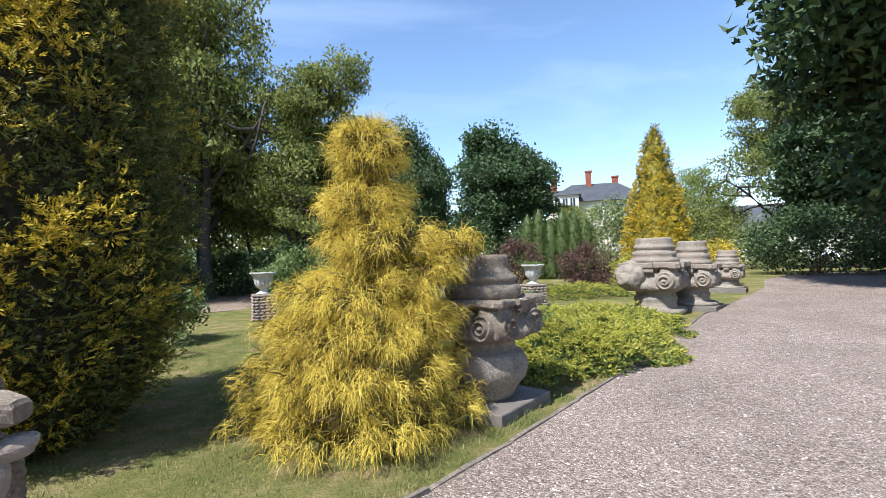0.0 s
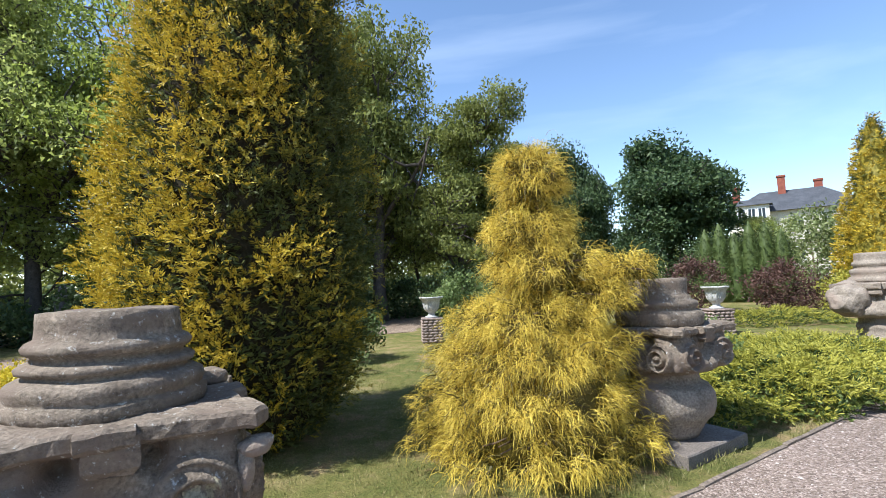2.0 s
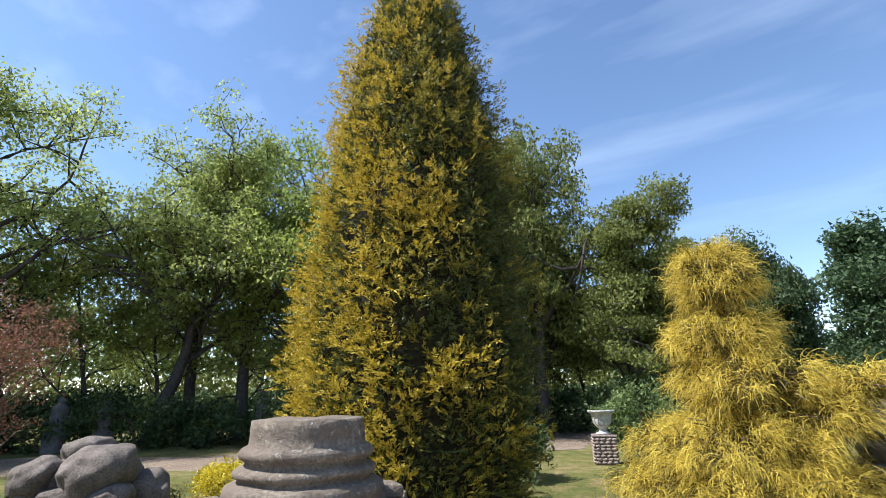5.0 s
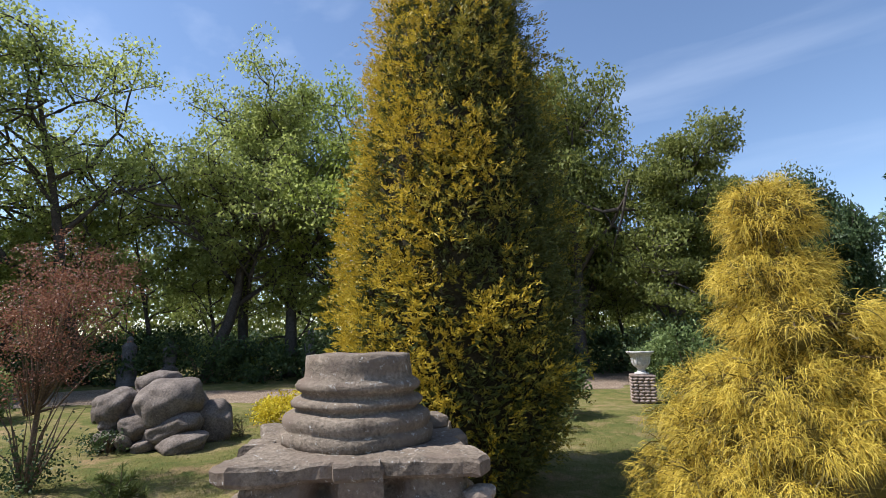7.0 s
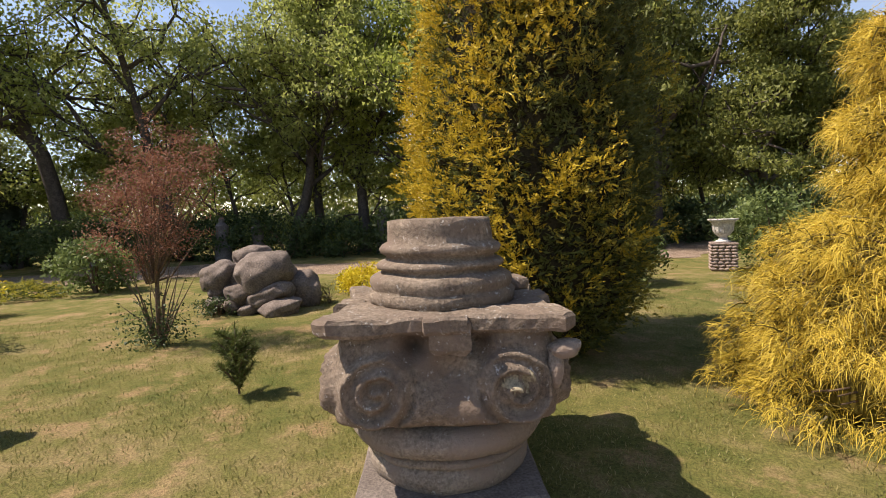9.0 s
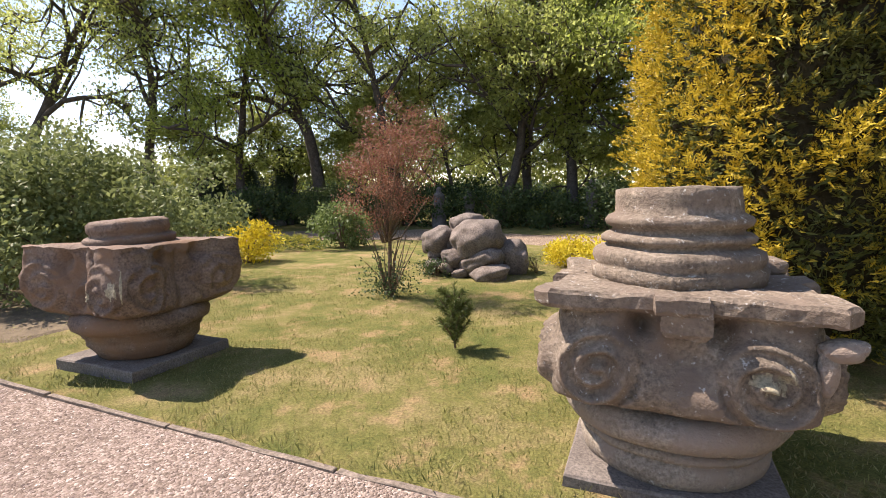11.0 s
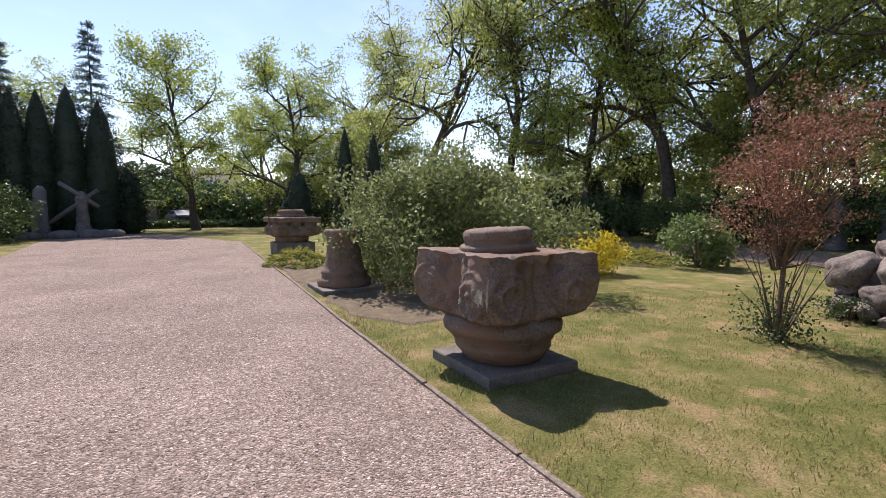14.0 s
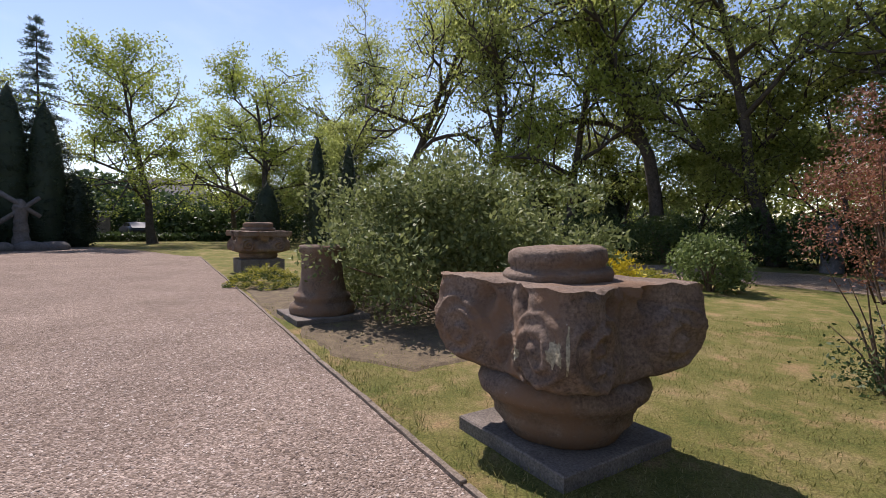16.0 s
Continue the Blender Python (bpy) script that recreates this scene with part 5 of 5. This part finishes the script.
def make_tree(name, meshes, label, group):
    root = thing(name, pose(0, 0, 0), label, "tree", group)
    part("trunk", meshes[0], root)
    part("crown", meshes[1], root)
    return root


TREES = {
    "a": make_tree("locust_tree", tree_parts(101, 14.0, 0.30, 5.4, 0.34, 11, 0.46, 14000, 0.145, M_ROBINIA, 0.5, 0.0, 0.52), "tall airy locust tree with dark crooked limbs", "trees beyond the lawn"),
    "g": make_tree("locust_tree", tree_parts(107, 14.0, 0.30, 5.4, 0.28, 12, 0.48, 20000, 0.15, M_ROBINIA, 0.5, 0.05, 0.5), "tall leafy locust tree with dark crooked limbs", "trees beyond the lawn"),
    "b": make_tree("locust_tree", tree_parts(102, 15.0, 0.34, 5.8, 0.36, 11, 0.48, 14000, 0.145, M_ROBINIA, 0.5, 0.10, 0.55), "tall locust tree with open crown and leaning trunk", "trees beyond the lawn"),
    "c": make_tree("locust_tree", tree_parts(103, 12.5, 0.26, 4.6, 0.24, 11, 0.46, 18000, 0.15, M_ROBINIA_YEL, 0.55, -0.06), "locust tree with light yellow-green foliage", "trees beyond the lawn"),
    "d": make_tree("maple_tree", tree_parts(104, 13.5, 0.32, 4.6, 0.18, 13, 0.52, 36000, 0.18, M_MAPLE, 0.5), "dense dark green maple tree", "trees beyond the lawn"),
    "e": make_tree("chestnut_tree", tree_parts(105, 11.5, 0.35, 4.8, 0.22, 14, 0.72, 46000, 0.27, M_DARKTREE, 0.6, dome=40), "dense rounded dark green broadleaf tree", "dark round trees"),
    "f": make_tree("young_locust_tree", tree_parts(106, 8.5, 0.13, 3.4, 0.16, 10, 0.44, 13000, 0.15, M_ROBINIA, 0.6, 0.12, 0.5), "slender young tree with low sparse foliage", "young trees below the wood"),
}
first_use = set()


def plant(kind, x, y, s, turn, sz=None):
    m = pose(x, y, 0, 0, 0, turn)
    if kind not in first_use:
        first_use.add(kind)
        ob = TREES[kind]
    else:
        ob = copy_thing(TREES[kind], m)
    ob.matrix_basis = m @ Matrix.Diagonal((s, s, sz or s, 1))
    return ob


for spec in [
    ("d", -7.9, 20.6, 0.88, 80, 1.25), ("d", -11.6, 19.2, 0.95, 130, 1.02), ("d", -4.6, 23.2, 0.72, 250, 0.84), ("d", -1.9, 24.6, 0.58, 40, 0.74), ("e", 1.2, 31.0, 0.50, 20, 0.80), ("d", -14.5, 22.5, 0.95, 300, 1.05), ("d", -10.0, 25.5, 0.9, 80, 1.0),
    ("g", -14.6, 17.8, 1.06, 15, 1.06), ("c", -17.2, 16.4, 0.99, 60, 1.24), ("g", -19.4, 14.0, 1.04, 200, 1.14), ("g", -21.4, 11.2, 0.99, 120, 1.10), ("g", -24.2, 7.4, 1.09, 300, 1.20), ("g", -22.8, 13.8, 0.94, 10, 1.14),
    ("b", -26.2, 3.6, 1.04, 220, 1.24), ("c", -27.4, -0.8, 0.99, 160, 1.19), ("a", -30.0, -5.0, 1.06, 90, 1.27), ("b", -31.5, -11.5, 1.09, 30, 1.29),
    
    ("a", -38.0, -17.0, 1.05, 250, 1.38), ("c", -34.3, -22.8, 1.18, 320), ("c", -29.8, -28.4, 1.12, 45), ("c", -42.0, -31.0, 1.0, 100), ("c", -43.0, -24.0, 0.95, 200), 
    ("e", 9.4, 45.5, 1.20, 0, 1.12), ("e", 19.2, 12.4, 1.42, 90), ("e", 26.5, 18.5, 1.1, 210), ("e", 23.2, 14.2, 1.18, 40), ("d", 31.0, 37.0, 1.15, 0, 1.30), ("e", 31.5, 31.0, 1.05, 150), ("e", 37.0, 34.0, 1.2, 260), ("c", 23.0, 39.0, 0.70, 30), ("c", 27.5, 41.0, 0.62, 130), ("d", 17.5, 47.0, 0.52, 80), ("c", 14.6, 38.0, 0.42, 10),
    ("f", -16.0, 18.8, 1.0, 0), ("f", -18.6, 17.6, 0.9, 70), ("f", -20.8, 15.2, 1.0, 140), ("f", -22.6, 12.6, 0.95, 210), ("f", -24.8, 10.4, 1.05, 280), ("f", -26.6, 7.4, 1.0, 350), ("f", -27.6, 5.0, 0.9, 50), ("f", -28.6, 1.8, 1.0, 120), ("f", -29.8, -2.6, 0.95, 190), ("f", -33.4, -14.4, 1.0, 330), ("f", -13.4, 20.6, 0.9, 20), ("f", -35.6, -19.0, 0.95, 90), ("f", -38.5, -24.8, 0.95, 160), ("f", -7.2, 25.2, 0.95, 230), ("f", -4.4, 27.5, 0.9, 300),
    ("c", -24.5, -37.0, 1.0, 10), ("d", -12.0, -38.0, 0.8, 50), ("d", 4.0, 52.0, 0.5, 50),
]:
    plant(*spec)

# dark undergrowth and hedge bushes below the far trees
rngu = random.Random(12)
UNDER = [(-9.0, 18.5), (-11.5, 17.0), (-13.6, 15.4), (-16.2, 13.6), (-18.2, 12.0), (-20.2, 10.2), (-22.0, 8.2), (-23.8, 6.0), (-25.0, 3.4), (-25.6, 0.2), (-26.8, -3.0), (-28.0, -6.4), (-29.5, -9.8), (-31.5, -13.6), (-7.2, 22.6), (-10.5, 22.0), (-21.0, 15.0), (-25.5, 10.5), (-28.0, 6.0), (-3.4, 19.8), (-1.2, 21.4), (-34.0, -18.5), (-16.5, 17.6), (-30.5, 1.5)]
for i, (ux_, uy_) in enumerate(UNDER):
    leaf_shrub("undergrowth_bush", ux_ + rngu.uniform(-0.4, 0.4), uy_ + rngu.uniform(-0.4, 0.4), rngu.uniform(1.3, 1.9), rngu.uniform(1.2, 1.6), rngu.uniform(1.3, 2.3), M_UNDER, "dark undergrowth bush below the far trees", 200 + i, 2300, 0.17, 0.10, 36, 0.0, 5, "undergrowth bushes")
for sx_, sy_, sh_ in ((27.5, 24.5, 2.0), (31.0, 24.0, 3.0), (31.5, 20.0, 2.6)):
    leaf_shrub("shade_shrub", sx_, sy_, 2.1, 1.9, sh_, M_UNDER, "dark shrub under the overhanging canopy", int(sx_ * 10), 3000, 0.2, 0.12, 50, 0.0, 5, "shrubs beyond the gravel")
leaf_shrub("yew_shrub", -24.2, 3.2, 1.3, 1.3, 2.0, M_HEDGE, "rounded dark yew beside the sculpture", 240, 3500, 0.14, 0.05, 50)


# ---- columnar cypresses, spruces, hedge ----
def column_prof(h, r):
    return [(r * 0.85, 0.0), (r * 1.08, h * 0.10), (r * 1.06, h * 0.45), (r * 0.88, h * 0.68), (r * 0.52, h * 0.87), (0.03, h)]


for i, (cx_, cy_, ch_, cr_) in enumerate([(-17.9, -32.4, 9.9, 1.05), (-18.9, -31.9, 9.0, 1.0), (-19.9, -31.3, 8.3, 0.95), (-20.9, -30.7, 8.3, 0.95), (-22.0, -29.9, 8.8, 1.0), (-23.2, -29.0, 8.1, 1.05), (-24.3, -28.3, 4.2, 0.8)]):
    cone_tree("cypress_tree", cx_, cy_, column_prof(ch_, cr_), M_CYPRESS, "tall dark columnar cypress behind the sculpture", "tree", 300 + i, 1100, 0.36, 5, 0.03, group="columnar cypresses", lump=0.16)
for i, (cx_, cy_, ch_, cr_) in enumerate([(-30.8, -2.2, 4.8, 0.75), (-29.6, 1.7, 4.6, 0.7), (-31.2, -0.2, 3.6, 0.8), (-25.7, -13.8, 6.1, 0.55), (-26.4, -12.35, 5.8, 0.55), (-29.0, -19.0, 4.0, 0.9)]):
    cone_tree("cypress_tree", cx_, cy_, column_prof(ch_, cr_), M_CYPRESS, "dark columnar cypress near the far trees", "tree", 320 + i, 700, 0.28, 6, 0.025, group="columnar cypresses", lump=0.1)
for i in range(6):
    cone_tree("hedge_thuja", 7.6 + i * 0.62, 28.4 - i * 0.25, column_prof(3.9 + 0.35 * math.sin(i * 2.3), 0.52), M_HEDGE, "narrow green thuja in a row", "tree", 340 + i, 600, 0.24, 6, 0.018, group="row of narrow thujas", lump=0.1, core_mat=M_HEDGE)


def spruce(x, y, h, r, seed):
    rng = np.random.default_rng(seed)
    root = thing("spruce_tree", pose(x, y, 0), "slender blue spruce with open whorled branches", "tree", "blue spruces")
    lines = [([(0, 0, -0.1), (0, 0, h)], [0.16, 0.015])]
    p, d = [], []
    z = 1.0
    while z < h - 0.15:
        k = 7
        l0 = r * (1 - z / h) ** 0.8 + 0.12
        for i in range(k):
            l = l0 * rng.uniform(0.65, 1.15)
            a = rng.uniform(0, 2 * math.pi)
            e = np.array([math.cos(a) * l, math.sin(a) * l, z - 0.10 * l + rng.normal() * 0.06])
            lines.append(([(0, 0, z), tuple(e)], [0.03, 0.006]))
            m = int(40 + 60 * l / r)
            t = rng.uniform(0.15, 1.0, (m, 1))
            p.append(np.array([0, 0, z]) + (e - np.array([0, 0, z])) * t + rng.normal(size=(m, 3)) * np.array([0.05, 0.05, 0.05]))
            d.append(unit((e - np.array([0, 0, z]))[None])[0] + rng.normal(size=(m, 3)) * 0.7)
        z += rng.uniform(0.28, 0.52)
    part("trunk", wood("trunk", lines, M_BARK), root)
    part("needles", as_mesh("needles", *leaf_cards(rng, np.concatenate(p), np.concatenate(d), 0.20, 0.05), M_SPRUCE), root)


spruce(-24.8, -31.5, 13.6, 2.6, 350)
spruce(-21.2, -34.0, 11.6, 1.7, 351)
spruce(-31.0, -20.8, 3.6, 1.1, 352)


# ---- sculptures ----
def sculpture(x, y, turn, s, label):
    """A stone group as plain shapes: a tall block and a tapered body with crossed beams."""
    bm = lathe([(0.50, 0.0), (0.42, 0.25), (0.30, 0.8), (0.26, 1.6), (0.30, 2.1), (0.20, 2.4), (0.05, 2.5)], 20, 0.05, 2.0)
    def beam(a, b, r):
        v, f = tube([a, tuple((Vector(a) + Vector(b)) / 2), b], [r, r, r * 0.9], 6)
        vs = [bm.verts.new(q) for q in v]
        for q in f:
            bm.faces.new([vs[i] for i in q])
        bm.faces.new(vs[:6])
        bm.faces.new(vs[-6:])
    beam((-1.5, -0.05, 0.75), (0.75, -0.1, 2.6), 0.12)
    beam((-0.95, -0.05, 2.95), (0.75, -0.15, 1.65), 0.12)
    v, f = tube([(-1.75, 0, 0), (-1.8, 0, 1.2), (-1.72, 0, 2.5), (-1.7, 0, 2.75)], [0.42, 0.36, 0.28, 0.10], 10)
    vs = [bm.verts.new(q) for q in v]
    for q in f:
        bm.faces.new([vs[i] for i in q])
    bm.faces.new(vs[-10:])
    for k, (px, py, pr) in enumerate(((-2.3, -0.6, 0.4), (-0.9, -0.7, 0.5), (0.3, -0.6, 0.5), (1.2, -0.3, 0.5))):
        b2 = boulder(pr * 1.4, pr, pr * 0.7, k + 3, 2)
        vm = {q: bm.verts.new(q.co + Vector((px, py, 0.12))) for q in b2.verts}
        for fc in b2.faces:
            bm.faces.new([vm[q] for q in fc.verts])
        b2.free()
    ob = new("sculpture", from_bm("sculpture", bm, M_STATUE, True))
    ob.matrix_basis = pose(x, y, -0.02, 0, 0, turn) @ Matrix.Scale(s, 4)
    return tagged(ob, label, "sculpture")


sculpture(-20.56, -27.22, 146, 1.02, "grey stone sculpture with crossed beams before dark cypresses")
sculpture(-28.6, 0.2, 92, 0.72, "grey stone sculpture with crossed beams between cypresses")
for i, (sx_, sy_, sh_) in enumerate([(-21.4, 8.0, 1.9), (-20.6, 9.2, 1.7), (-17.4, 13.6, 2.1), (-22.8, 3.6, 0.7)]):
    bm = lathe([(0.34, 0.0), (0.33, 0.35 * sh_), (0.20, 0.42 * sh_), (0.24, 0.6 * sh_), (0.26, 0.8 * sh_), (0.12, 0.88 * sh_), (0.14, 0.96 * sh_), (0.04, sh_)], 16, 0.03, i + 1.0)
    ob = new("garden_statue", from_bm("garden_statue", bm, M_STATUE, True))
    ob.matrix_basis = pose(sx_, sy_, -0.01)
    tagged(ob, "weathered grey stone garden statue in the trees' shade", "statue", "statues below the trees")

# ---- buildings and vehicles far off ----
def gable_block(w, d, h, roof_h, hip, over=0.4):
    bm = bmesh.new()
    a, b = w / 2 + over, d / 2 + over
    v = [bm.verts.new(p) for p in ((-a, -b, h), (a, -b, h), (a, b, h), (-a, b, h), (-a + hip, 0, h + roof_h), (a - hip, 0, h + roof_h))]
    for f in ((0, 1, 5, 4), (2, 3, 4, 5), (1, 2, 5), (3, 0, 4), (3, 2, 1, 0)):
        bm.faces.new([v[i] for i in f])
    return from_bm("roof", bm, M_ROOF)


def house_window(root, x, y, z, w, h, turn, panes=2):
    win = part("window", from_bm("window", box_bm(w, 0.10, h, -h / 2), M_WHITE), root, "white-framed window", pose(x, y, z, 0, 0, turn))
    pw = (w - 0.12) / panes
    for i in range(panes):
        part("pane", from_bm("pane", box_bm(pw - 0.10, 0.04, h - 0.24, -h / 2 + 0.12), M_GLASS), win, "dark glass", pose(-w / 2 + 0.06 + pw * (i + 0.5), -0.05, 0))


def house(x, y, turn):
    root = thing("house", pose(x, y, 0, 0, 0, turn), "cream rendered villa with grey slate hipped roof and red brick chimneys", "house")
    part("wall", from_bm("wall", box_bm(15.0, 10.0, 9.6), M_WALL), root)
    part("roof", gable_block(15.0, 10.0, 9.6, 3.4, 4.5, 0.7), root)
    bay = part("bay", from_bm("bay", box_bm(4.2, 1.6, 3.6, 7.0), M_WALL), root, "", pose(-4.6, -5.6, 0))
    part("bay_roof", gable_block(4.2, 1.8, 10.6, 0.9, 1.2, 0.4), root, "", pose(-4.6, -5.5, 0))
    for k in range(3):
        house_window(root, -5.8 + k * 1.2, -6.42, 9.0, 1.0, 2.4, 0, 2)
    for k in range(2):
        house_window(root, 0.5 + k * 3.2, -5.03, 7.6, 1.3, 1.9, 0, 2)
        house_window(root, 0.5 + k * 3.2, -5.03, 3.6, 1.3, 1.9, 0, 2)
        house_window(root, -7.53, -2.0 + 4 * k, 7.6, 1.3, 1.9, -90, 2)
    for cx, cy, ch in ((-6.6, -1.0, 13.9), (-0.9, -0.5, 15.0), (3.4, 0.5, 14.0)):
        c = part("chimney", from_bm("chimney", box_bm(0.95, 0.95, ch - 9.5, 9.5), M_BRICK), root, "red brick chimney", pose(cx, cy, 0))
        part("chimney_cap", from_bm("chimney_cap", box_bm(1.15, 1.15, 0.25, ch - 0.1), M_BRICK), c)


house(32.6, 80.0, -21)


def low_house(x, y, turn, w, label):
    root = thing("outbuilding", pose(x, y, 0, 0, 0, turn), label, "building")
    part("wall", from_bm("wall", box_bm(w, 8.0, 3.4), M_WALL), root)
    part("roof", gable_block(w, 8.0, 3.4, 3.4, 1.0, 0.5), root)
    for k in range(4):
        house_window(root, -w / 2 + w * (k + 0.5) / 4, -4.03, 2.2, 1.2, 1.4, 0, 2)


low_house(46.0, 55.0, -40, 20.0, "long cream outbuilding with grey pitched roof behind trees")
low_house(68.0, 48.0, -55, 14.0, "far cream building with grey roof beyond parked cars")
low_house(-52.0, -48.0, 128, 9.0, "low pale building beyond trees and hedge")


def car(x, y, turn, paint, label):
    root = thing("parked_car", pose(x, y, 0, 0, 0, turn), label, "car", "parked cars")
    bm = bmesh.new()
    prof = [(-2.1, 0.35), (-2.15, 0.75), (-1.95, 0.95), (-1.2, 1.0), (-0.55, 1.42), (0.9, 1.45), (1.65, 1.0), (2.05, 0.92), (2.1, 0.4)]
    sides = []
    for yy in (-0.82, 0.82):
        sides.append([bm.verts.new((px, yy * (0.82 if pz > 1.1 else 1), pz)) for px, pz in prof])
    n = len(prof)
    for i in range(n):
        j = (i + 1) % n
        bm.faces.new((sides[0][i], sides[0][j], sides[1][j], sides[1][i]))
    bm.faces.new(sides[0])
    bm.faces.new(sides[1][::-1])
    bmesh.ops.bevel(bm, geom=bm.edges[:], offset=0.06, segments=2, affect="EDGES")
    part("body", from_bm("body", bm, paint, True), root)
    for sg in (-1, 1):
        part("side_glass", from_bm("side_glass", box_bm(1.7, 0.03, 0.32, 1.02), M_GLASS), root, "dark glass", pose(0.2, sg * 0.775, 0))
    for wx in (-1.3, 1.3):
        for sg in (-1, 1):
            bm = lathe([(0.05, -0.1), (0.28, -0.1), (0.33, -0.06), (0.33, 0.06), (0.28, 0.1), (0.05, 0.1)], 20, 0.0)
            part("wheel", from_bm("wheel", bm, M_RUBBER, True), root, "black tyre", pose(wx, sg * 0.78, 0.32, 90, 0, 0))


car(45.0, 37.5, 35, M_CAR, "silver car parked far off beyond the gravel")
car(50.0, 40.0, 35, M_CARBLUE, "blue car parked far off beyond the gravel")
car(44.0, 49.0, -40, M_CAR, "pale car parked before the outbuilding")

car(-36.8, -36.9, 60, M_CARDARK, "black car parked beyond the low hedge")


def white_kiosk(x, y, turn):
    root = thing("garden_kiosk", pose(x, y, 0, 0, 0, turn), "small white slatted kiosk with a flat roof beyond the hedge", "kiosk")
    part("body", from_bm("body", box_bm(1.3, 1.1, 1.95, 0.0, 0.02), M_STATUE), root, "dark grey lower body")
    part("roof", from_bm("roof", box_bm(1.6, 1.4, 0.10, 2.3, 0.02), M_WHITE), root)
    for k in range(9):
        part("slat", from_bm("slat", box_bm(0.10, 0.05, 0.36, 1.945, 0.005), M_WHITE), root, "", pose(-0.64 + k * 0.16, -0.6, 0))
    for sx in (-0.62, 0.62):
        for sy in (-0.5, 0.5):
            part("post", from_bm("post", box_bm(0.06, 0.06, 0.36, 1.945), M_WHITE), root, "", pose(sx, sy, 0))


white_kiosk(-37.75, -41.64, -48)

# far belt of trees that closes the horizon
def belt(label, rng_seed, arcs, material, h0, h1, n, leaf):
    rng = np.random.default_rng(rng_seed)
    p = []
    for a0, a1, r0, r1 in arcs:
        a = np.radians(rng.uniform(a0, a1, n))
        r = rng.uniform(r0, r1, n)
        x, y = r * np.cos(a), r * np.sin(a)
        top = h0 + (h1 - h0) * np.array([0.5 + 0.5 * noise.noise(Vector((q * 0.09, w * 0.09, rng_seed))) + 0.3 * noise.noise(Vector((q * 0.3, w * 0.3, 4))) for q, w in zip(x, y)])
        p.append(np.stack([x, y, top * rng.random(n) ** 0.7], 1))
    p = np.concatenate(p)
    me = as_mesh("far_wood", *leaf_tris(rng, p, rng.normal(size=p.shape), leaf, leaf * 0.8), material)
    return tagged(new("far_wood", me), label, "wood", kind="stuff")


belt("distant belt of green trees", 5, [(40, 108, 95, 125)], M_MAPLE, 3.0, 9.0, 9000, 1.0)
belt("dim wood behind the garden trees", 6, [(96, 168, 38, 52)], M_MAPLE, 3.0, 13.0, 26000, 0.42)
belt("shaded undergrowth at the foot of the far wood", 11, [(96, 207, 34, 37.5)], M_UNDER, 1.4, 3.0, 12000, 0.36)
belt("low far wood behind the garden trees", 10, [(168, 205, 46, 60)], M_MAPLE, 2.0, 6.5, 13000, 0.5)
belt("distant belt of trees beyond the path's end", 7, [(205, 232, 56, 70)], M_DARKTREE, 2.5, 7.5, 14000, 0.55)
belt("distant trees behind the cypresses", 9, [(232, 300, 60, 75)], M_ROBINIA, 4.0, 10.0, 9000, 0.8)
belt("low hedge beyond the path's end", 8, [(213, 235, 45, 47)], M_UNDER, 0.35, 0.75, 5000, 0.3)
